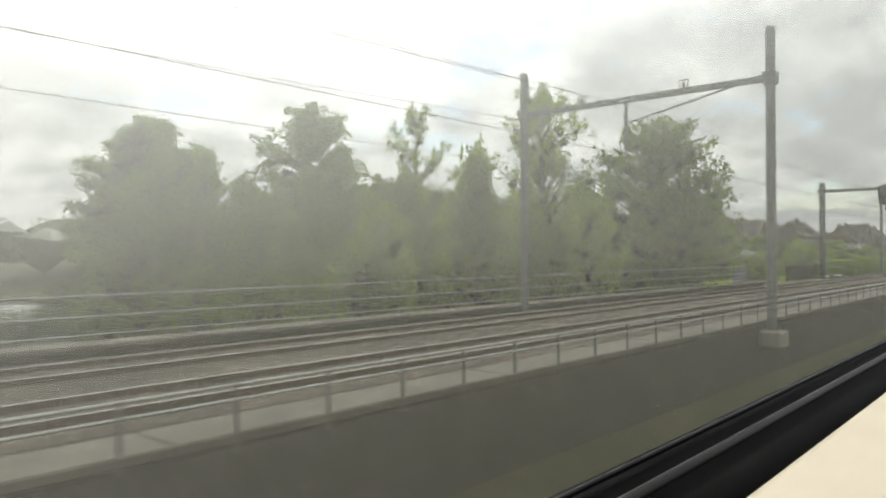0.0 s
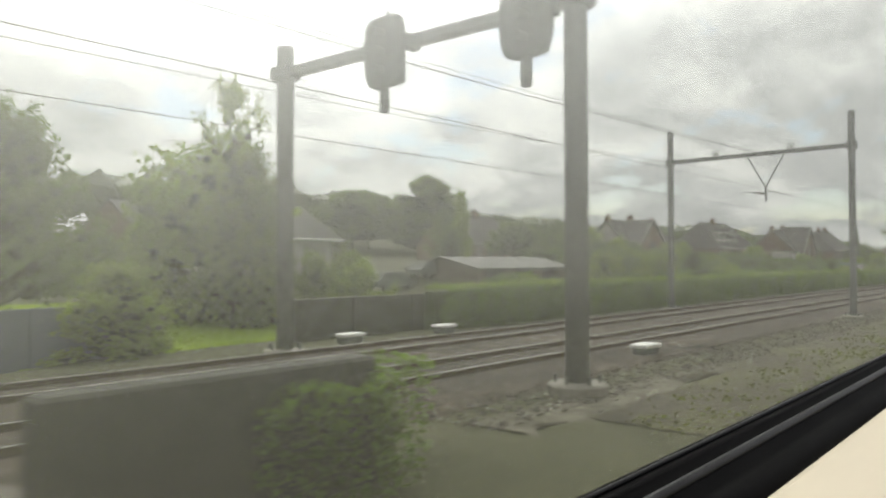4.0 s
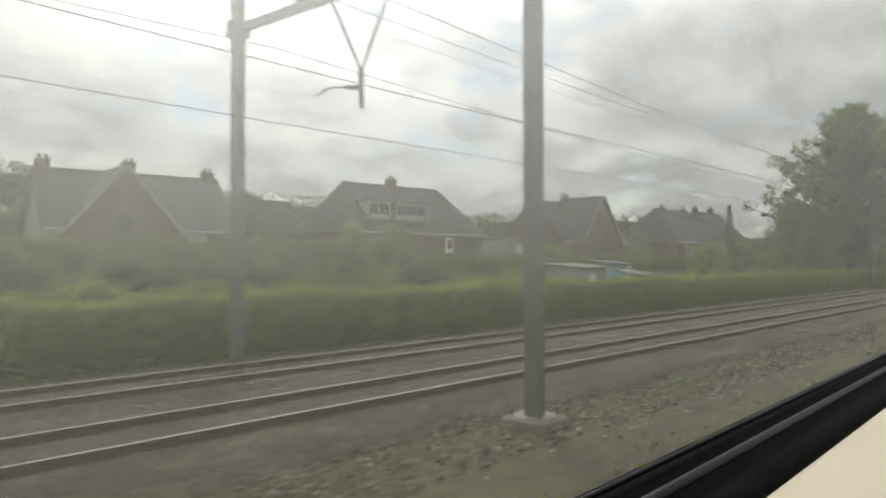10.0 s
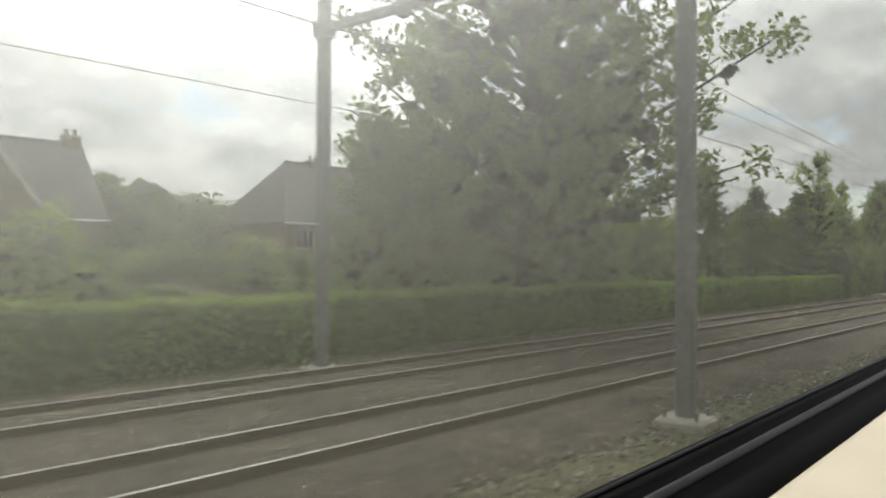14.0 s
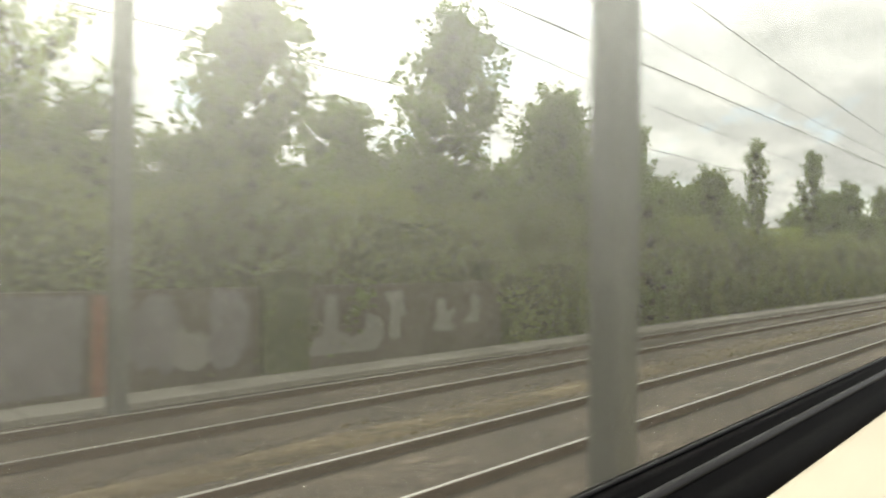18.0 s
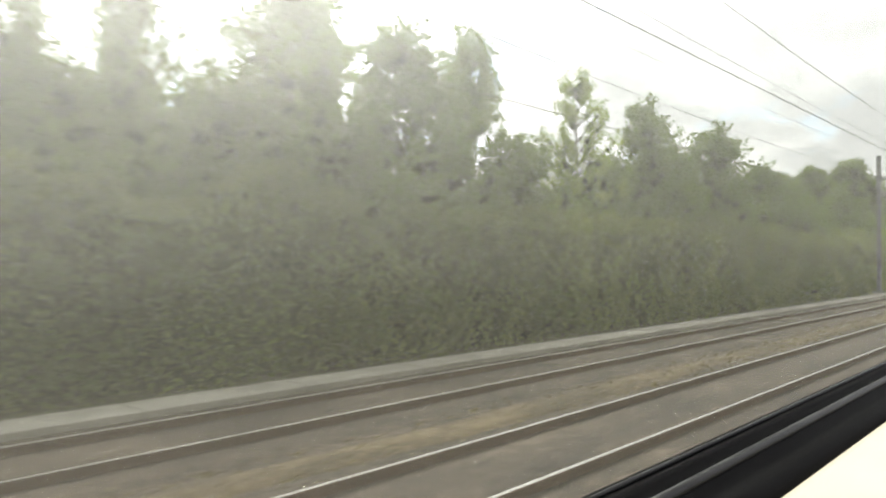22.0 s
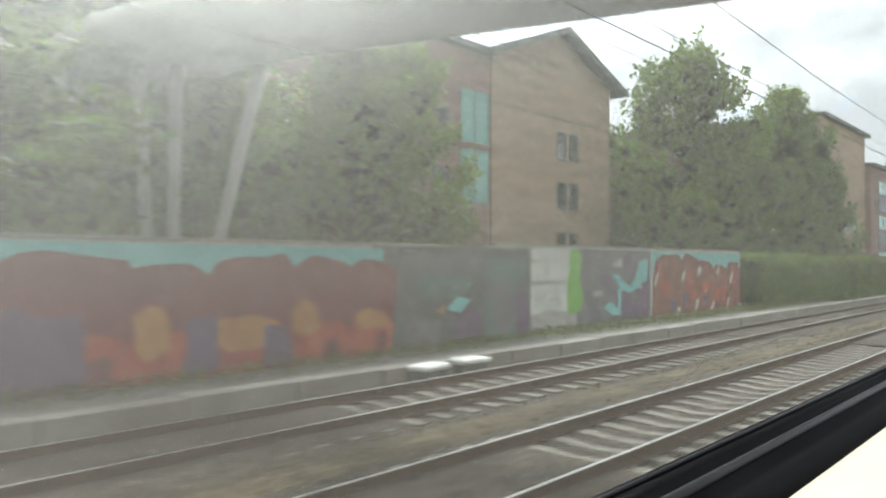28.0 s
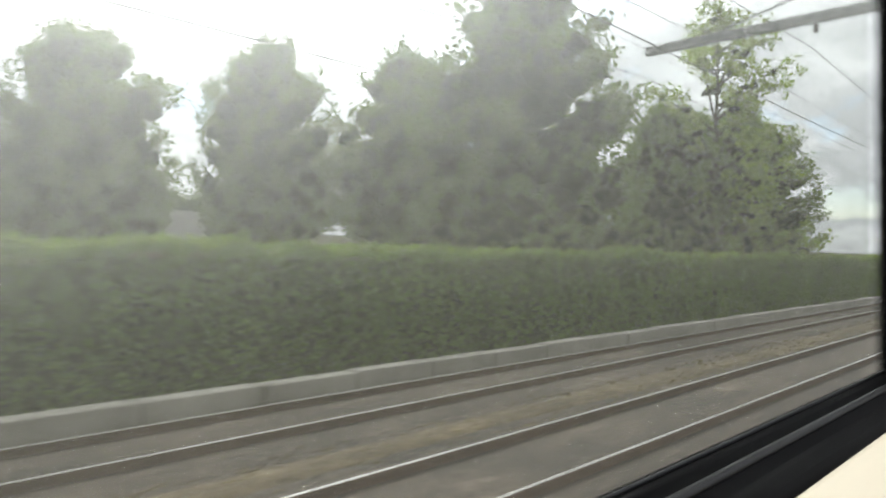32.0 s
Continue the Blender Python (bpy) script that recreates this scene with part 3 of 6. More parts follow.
# ---- overhead line ----
def portal(x, y_far, y_near, beam_z, drop, label, half=0.16, vee_y=1.8, turn=0.0):
    """A steel portal over two tracks: two posts, a beam, insulators and drop arms."""
    p = thing("catenary_portal", label, "catenary portal", (x, y_near, -0.34), "catenary portals")
    p.matrix_basis = pose(x, y_near, -0.34, 0, 0, turn)
    bz = beam_z + 0.34
    span = y_far - y_near
    for y, top in ((0.0, bz + 1.55), (span, bz + 1.6)):
        post = part("post", Geo().box(-half, half, y - half, y + half, 0, top, 0.03), M_STEEL, p, "grey square steel post")
        part("foundation", Geo().box(-0.38, 0.38, y - 0.38, y + 0.38, -0.3, 0.18, 0.05), M_CONCRETE, post, "concrete footing")
        for a in (-0.25, 0.25):
            for b in (-0.25, 0.25):
                part("anchor_bolt", Geo().tube([(a, y + b, 0.18), (a, y + b, 0.3)], 0.035, 6), M_STEEL, post)
        part("bracket", Geo().box(-0.2, 0.2, y - 0.2, y + 0.2, bz - 0.2, bz + 0.2, 0.03), M_STEEL, post)
    part("beam", Geo().box(-0.08, 0.08, 0.1, span - 0.1, bz - 0.1, bz + 0.1, 0.02), M_STEEL, p, "horizontal steel beam")
    for y in (span * 0.3, span * 0.72):
        g = Geo().tube([(0, y - 0.12, bz + 0.1), (0, y - 0.16, bz + 0.36), (0, y + 0.16, bz + 0.36), (0, y + 0.12, bz + 0.1)], 0.03, 6)
        part("wire_support", g, M_STEEL, p, "loop carrying the feeder wire")
        part("insulator", Geo().lathe([(0.03, 0), (0.07, 0.02), (0.035, 0.05), (0.07, 0.08), (0.035, 0.11), (0.07, 0.14), (0.03, 0.17)], 10, (0, y, bz + 0.12)), M_CERAMIC, p, "ribbed brown insulator")
    if drop == "vee":
        for y in (vee_y - y_near,):
            g = Geo()
            for a in (-0.75, 0.75):
                g.tube([(0, y + a * 1.12, bz - 0.1), (0, y, bz - 1.62)], 0.032, 6)
            g.tube([(0, y, bz - 1.55), (0, y, bz - 2.32)], 0.055, 8)
            arm = part("drop_arm", g, M_STEEL, p, "vee-shaped drop arm")
            part("steady_arm", Geo().tube([(0, y, bz - 1.92), (0, y + 0.9, bz - 1.79), (0, y + 1.25, bz - 1.89)], 0.018, 6), M_STEEL, arm)
            part("insulator", Geo().tube([(0, y + 0.1, bz - 1.91), (0, y + 0.4, bz - 1.86)], 0.05, 8), M_CERAMIC, arm)
    elif drop == "post":
        for y in (4.76,):
            g = Geo().tube([(0, y, bz - 0.1), (0, y, bz - 1.9)], 0.07, 8)
            g.tube([(0, y - 0.1, bz - 0.8), (0, y - 3.6, bz - 0.1)], 0.035, 6)
            arm = part("drop_arm", g, M_STEEL, p, "straight drop post with stay")
            part("insulator", Geo().tube([(0, y - 0.2, bz - 1.72), (0, y - 0.55, bz - 1.6)], 0.06, 8), M_CERAMIC, arm)
    return p


def cantilever(x, y, reach, z):
    """A single mast with an arm over both tracks."""
    p = thing("catenary_mast", "single grey steel mast with a long arm over the tracks", "catenary mast", (x, y, -0.34))
    post = part("post", Geo().box(-0.135, 0.135, -0.135, 0.135, 0, z + 1.6, 0.03), M_STEEL, p, "grey square steel post")
    part("foundation", Geo().box(-0.42, 0.42, -0.42, 0.42, -0.3, 0.18, 0.05), M_CONCRETE, post, "concrete footing")
    part("arm", Geo().box(-0.09, 0.09, 0.15, reach - y, z + 0.22, z + 0.44, 0.02), M_STEEL, p, "horizontal steel arm")
    part("stay", Geo().tube([(0, 0.1, z + 1.5), (0, (reach - y) * 0.75, z + 0.4)], 0.025, 6), M_STEEL, p)
    part("insulator", Geo().lathe([(0.03, 0), (0.07, 0.03), (0.035, 0.06), (0.07, 0.09), (0.035, 0.12), (0.07, 0.15), (0.03, 0.2)], 10, (0, 2.35, z + 0.0)), M_CERAMIC, p, "ribbed brown insulator")


P = "grey steel portal carrying the overhead wires across the tracks"
portal(23.1, 5.75, -3.25, 7.44, "post", P, 0.12)
portal(91.9, 6.6, -1.9, 7.4, "vee", P, 0.125, 1.8, -1.0)
portal(152.1, 5.65, -2.2, 7.4, "vee", P, 0.125, 1.65, 2.2)
portal(213.8, 6.4, -1.9, 7.43, "none", P, 0.13, 1.8, 4.0)
portal(274.08, 5.6, -2.38, 7.2, "vee", P, 0.125, 1.75, -2.2)
portal(338.3, 6.45, -1.4, 7.38, "vee", P, 0.14, 2.62, 5.0)
portal(403.3, 7.85, -1.5, 7.92, "vee", P, 0.135, 3.46, 4.5)
portal(468.4, 8.4, -1.4, 7.4, "none", P, 0.15, 1.8, 4.0)
cantilever(520.6, -1.75, 4.9, 7.6)
cantilever(572.4, -1.75, 4.6, 7.5)


def wire(y, z, radius, sag, supports, label):
    """A wire strung from portal to portal."""
    pts = []
    for a, b in zip(supports[:-1], supports[1:]):
        for i in range(6):
            u = i / 6
            pts.append((a + (b - a) * u, y + 0.2 * math.sin(a), z - sag * 4 * u * (1 - u)))
    pts.append((supports[-1], y, z))
    ob = part("overhead_wire", Geo().tube(pts, radius, 5), M_WIRE)
    return tagged(ob, label, "wire", "overhead wires")


SPANS = (-45, 23.2, 92, 152.2, 213.8, 276.6, 338, 403.4, 468.2, 521.5, 572.5, 630)
for y in (0.6, 4.6):
    wire(y, 5.25, 0.0095, 0.02, SPANS, "copper contact wire strung above the track")
    wire(y, 6.9, 0.0085, 0.75, SPANS, "sagging catenary wire above the track")
wire(3.4, 7.85, 0.0085, 0.45, SPANS, "feeder wire on top of the portals")
wire(6.5, 8.9, 0.007, 0.5, SPANS, "earth wire along the post tops")
g = Geo()
for a, b in zip(SPANS[:-1], SPANS[1:]):
    for y in (0.6, 4.6):
        for i in range(1, 6):
            u = i / 6
            g.tube([(a + (b - a) * u, y, 5.3), (a + (b - a) * u, y, 6.9 - 3 * u * (1 - u))], 0.003, 4)
stuff("dropper_wires", g, M_WIRE, "thin droppers between catenary and contact wire", "wire")


# ---- train window ----
def along_path(outline, x0, x1, dx=2.0):
    """An outline in (metres from the eye's line, height over the eye), drawn out beside the line that the train runs."""
    g = Geo()
    n = int((x1 - x0) / dx)
    return g.quadstrip([[(x, path_y(x) + d, EYE + z) for d, z in outline] for x in (x0 + (x1 - x0) * i / n for i in range(n + 1))], True, True)


END_X = ROWS[-1][1] + 2.85
train = thing("train_window", "grimy train window with a black rubber seal and cream sill", "window")
pane = part("pane", along_path([(0.6, -0.38), (0.606, -0.38), (0.606, 1.5), (0.6, 1.5)], -1.5, END_X), M_GRIMY, train, "dusty glass pane")
part("outer_pane", along_path([(0.625, -0.38), (0.631, -0.38), (0.631, 1.5), (0.625, 1.5)], -1.5, END_X), M_GRIMY, train, "dusty outer glass pane")
seal = [(0.612, -0.4), (0.612, -0.374), (0.6, -0.371), (0.594, -0.38), (0.585, -0.376), (0.574, -0.384), (0.566, -0.398), (0.548, -0.391), (0.526, -0.397), (0.51, -0.414), (0.496, -0.416), (0.47, -0.424), (0.452, -0.45), (0.6, -0.47)]
part("rubber_seal", along_path(seal, -1.5, END_X), M_RUBBER, train, "ribbed black rubber seal", True)
def bead(d, z, rad, n=10):
    return along_path([(d + rad * math.cos(2 * math.pi * k / n), z + rad * math.sin(2 * math.pi * k / n)) for k in range(n)], -1.5, END_X)


for d, z, rad in ((0.597, -0.374, 0.004), (0.538, -0.392, 0.011)):
    part("seal_bead", bead(d, z, rad), M_BEAD, train, "glossy rounded lip of the seal", True)
part("sill", along_path([(0.456, -0.447), (0.44, -0.443), (0.2, -0.48), (0.19, -0.52), (0.6, -0.54), (0.6, -0.465)], -1.5, END_X), M_CREAM, train, "cream plastic window sill")
ye = path_y(END_X)
part("rubber_seal", Geo().box(END_X - 0.02, END_X + 0.1, ye + 0.5, ye + 0.612, EYE - 0.42, EYE + 1.5, 0.02), M_RUBBER, train, "upright rubber seal")
part("pillar", Geo().box(END_X + 0.1, END_X + 0.7, ye + 0.42, ye + 0.64, EYE - 0.5, EYE + 1.5, 0.04), M_CREAM, train, "cream window pillar")
part("side_panel", along_path([(0.6, -0.53), (0.64, -0.53), (0.64, -EYE - 0.34), (0.6, -EYE - 0.34)], -1.5, END_X), M_CREAM, train, "carriage side below the window")


# ---- trees ----
BALL = bmesh.new()
bmesh.ops.create_icosphere(BALL, subdivisions=1, radius=1.0)
BALL_V = np.array([tuple(v.co) for v in BALL.verts])
BALL_F = [tuple(v.index for v in f.verts) for f in BALL.faces]
BALL.free()


def lump(g, c, rad, r):
    """A ragged clump of inner foliage."""
    base = len(g.v)
    g.v += (BALL_V * rad * r.uniform(0.55, 1.15, (len(BALL_V), 1)) * np.array((1, 1, 0.72)) + c).tolist()
    g.f += [tuple(base + i for i in f) for f in BALL_F]


TREE_SPECS = {  # height over width, crown bottom, limbs, twigs on each, leaves on each, twig length, spray radius, leaf size, rise
    "shade": (1.1, 0.24, 80, 10, 30, 0.12, 0.038, 0.0125, 0.5), "round": (1.25, 0.24, 96, 12, 36, 0.085, 0.046, 0.0125, 0.6),
    "dome": (1.5, 0.07, 104, 12, 36, 0.085, 0.05, 0.0135, 0.6), "mix": (1.7, 0.0, 60, 9, 30, 0.17, 0.046, 0.018, 0.9),
    "birch": (2.0, 0.16, 54, 10, 28, 0.12, 0.034, 0.0125, 0.8), "pop": (3.6, 0.03, 60, 7, 24, 0.28, 0.07, 0.028, 2.6),
    "tall": (4.0, 0.03, 60, 7, 24, 0.3, 0.07, 0.03, 2.6), "con": (3.0, 0.01, 90, 6, 22, 0.14, 0.04, 0.021, -0.15),
    "bush": (0.9, 0.0, 40, 9, 26, 0.16, 0.055, 0.02, 0.5), "bigtree": (1.25, 0.25, 130, 8, 32, 0.075, 0.034, 0.0115, 0.6)}


def tree_meshes(kind, seed):
    """Trunk, leaf sprays and dark inner shade lumps of a tree one metre high and about one metre wide."""
    r = np.random.default_rng(seed)
    aspect, low, limbs, twigs, each, reach, rad, leaf, rise = TREE_SPECS[kind]
    H = aspect

    def envelope(u):
        if kind == "con":
            return 0.5 * (1 - u) ** 0.85 * (0.75 + 0.25 * min(1, u * 6))
        if kind in ("pop", "tall"):
            return 0.42 * min(1, 3.0 * u + 0.35) * max(0.0, 1 - u ** 3) ** 0.5
        if kind == "mix":
            return 0.46 * (0.8 + 0.2 * min(1.0, u * 4)) * max(0.0, 1 - u ** 2.5) ** 0.75
        if kind == "bush":
            return 0.46 * max(0.0, 1 - u ** 2.6) ** 0.5
        if kind == "bigtree":
            return 0.5 * (0.7 + 0.3 * min(1.0, u * 3)) * max(0.0, 1 - u ** 4.5) ** 0.5
        if kind == "dome":
            return 0.49 * max(0.0, 1 - max(0.0, 1.3 * u - 0.3) ** 2.4) ** 0.55 * (0.86 + 0.14 * min(1.0, u * 3))
        return 0.47 * max(0.0, 1 - (1.6 * u - 0.65) ** 2) ** 0.5

    trunk, inner, leaves = Geo(), Geo(), []
    bend = np.cumsum(r.normal(0, 0.012, (8, 2)), 0)
    spine = [Vector((bend[i][0], bend[i][1], -0.02 * H + 0.93 * H * i / 7)) for i in range(8)]
    trunk.tube(spine, [0.026, 0.022, 0.019, 0.016, 0.012, 0.009, 0.006, 0.003], 8)
    lobes = r.uniform(0, 2 * math.pi, 4)
    solid = kind in ("round", "dome")
    wild = 0.28 if solid else 1.3
    leaders = r.uniform(0, 2 * math.pi, 3)
    for i in range(limbs):
        u = 0.05 + 0.95 * (i + r.uniform(0, 1)) / limbs
        a = 2.39996 * i + r.normal(0, 0.35)
        e = envelope(min(u, 0.985)) * r.uniform(0.9 if solid else 0.78, 1.06 if solid else 1.1) * (1 + wild * (0.15 * math.sin(2 * a + lobes[0] + u * 6) + 0.11 * math.sin(5 * a + lobes[1] - u * 12)))
        e = max(e * (1 - 1.6 * max(0.0, u - 0.78)), 0.015)
        if i % 3 == 0 and kind != "con":
            e *= r.uniform(0.35, 0.8)
        z = H * (low + (1 - low) * u)
        tip = Vector((math.cos(a) * e, math.sin(a) * e, z - reach * 0.35))
        if kind in ("mix", "bush", "dome", "round"):  # a few leading shoots stand over the rest
            tip.z += reach * 0.5 * max(0.0, math.cos(a * 2 + leaders[0])) * r.uniform(0, 1)
        bz = min(max(tip.z - rise * e, H * low * 0.7), 0.88 * H)
        k = min(6.99, max(0.0, (bz / H + 0.02) / 0.93 * 7))
        base = spine[int(k)].lerp(spine[int(k) + 1], k - int(k))
        mid = base.lerp(tip, 0.5) + Vector((0, 0, 0.03 * e if kind != "con" else -0.02))
        trunk.tube([base, mid, tip], [0.009, 0.0055, 0.002], 5)
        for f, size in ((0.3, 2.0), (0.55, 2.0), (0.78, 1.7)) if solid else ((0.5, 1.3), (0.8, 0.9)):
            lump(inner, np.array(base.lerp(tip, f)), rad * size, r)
        out = Vector((math.cos(a), math.sin(a), 0))
        for j in range(twigs):
            f = r.uniform(0.3, 1.0) ** 0.7
            p = base.lerp(mid, f * 2) if f < 0.5 else mid.lerp(tip, f * 2 - 1)
            way = out * (0.5 if kind not in ("pop", "tall") else 0.15) + Vector(r.normal(0, 0.55, 3)) + Vector((0, 0, {"con": -0.1, "pop": 1.3, "tall": 1.3, "mix": 0.75}.get(kind, 0.4)))
            way.normalize()
            length = reach * r.uniform(0.5, 1.25)
            v = r.uniform(0.0, 1.0, each) ** 0.8
            q = r.normal(0, 1, (each, 3)) * (rad * (1.0 - 0.6 * v) * 0.75)[:, None]
            leaves.append(np.array(p) + np.outer(v * length, np.array(way)) + q)
    pts = np.concatenate(leaves)
    pts[:, 2] = np.maximum(pts[:, 2], 0.0)
    crown = leaf_cloud(pts, leaf, r)
    for g in (trunk, inner, crown):
        g.v = [(x, y, z / H) for x, y, z in g.v]
    return trunk, crown, inner


LEAVES = {"round": M_LEAF, "dome": M_LEAF, "mix": M_LEAF, "birch": M_LEAF_B, "shade": M_LEAF, "pop": M_LEAF, "tall": M_LEAF, "con": M_LEAF_C, "bush": M_LEAF_B, "bigtree": M_LEAF}
KINDS = {
    "shade": ("tree", "broad park tree with a raised leafy crown"),
    "round": ("tree", "round-crowned broadleaf tree in full dark green leaf"), "dome": ("tree", "dense dome-crowned tree with dark green leaves"),
    "mix": ("tree", "uneven leafy tree in the trackside thicket"), "birch": ("tree", "airy tree with light leaves and gaps"),
    "pop": ("tree", "slender upright poplar in dark leaf"), "tall": ("tree", "tall narrow leafy tree"), "con": ("conifer_tree", "pointed dark green conifer tree"),
    "bush": ("bush", "low rounded bush with light green leaves"), "bigtree": ("tree", "very tall old tree with an open leafy crown")}
prototypes = {}


def plant(kind, x, y, top, width, turn=None):
    """A tree of that kind on the ground at x, y, its top at that height."""
    variant = (kind, int(abs(x * 7.3 + y)) % (4 if kind == "mix" else 2))
    z = ground_z(x, y) - 0.05
    h = top - z
    turn = (x * 37.0 + y * 11) % 360 if turn is None else turn
    m = pose(x, y, z, 0, 0, turn) @ Matrix.Diagonal((width, width, h, 1))
    if variant not in prototypes:
        name, label = KINDS[kind]
        t = thing(name, label, name.replace("_", " "), (0, 0, 0), "trees along the line" if name != "bush" else "bushes along the line")
        trunk, crown, inner = tree_meshes(kind, 11 + 7 * len(prototypes))
        part("trunk", trunk, M_BARK, t, "", True)
        cr = part("crown", crown, LEAVES[kind], t)
        # solid dark lumps paint in the crown's inner shade
        part("inner_twigs", inner, M_CROWN_SHADE, cr, "dark lumps standing for the shade inside the crown")
        t.matrix_basis = m
        prototypes[variant] = t
        return t
    src = prototypes[variant]
    ob = copy_thing(src, Matrix())
    ob.matrix_basis = m
    return ob


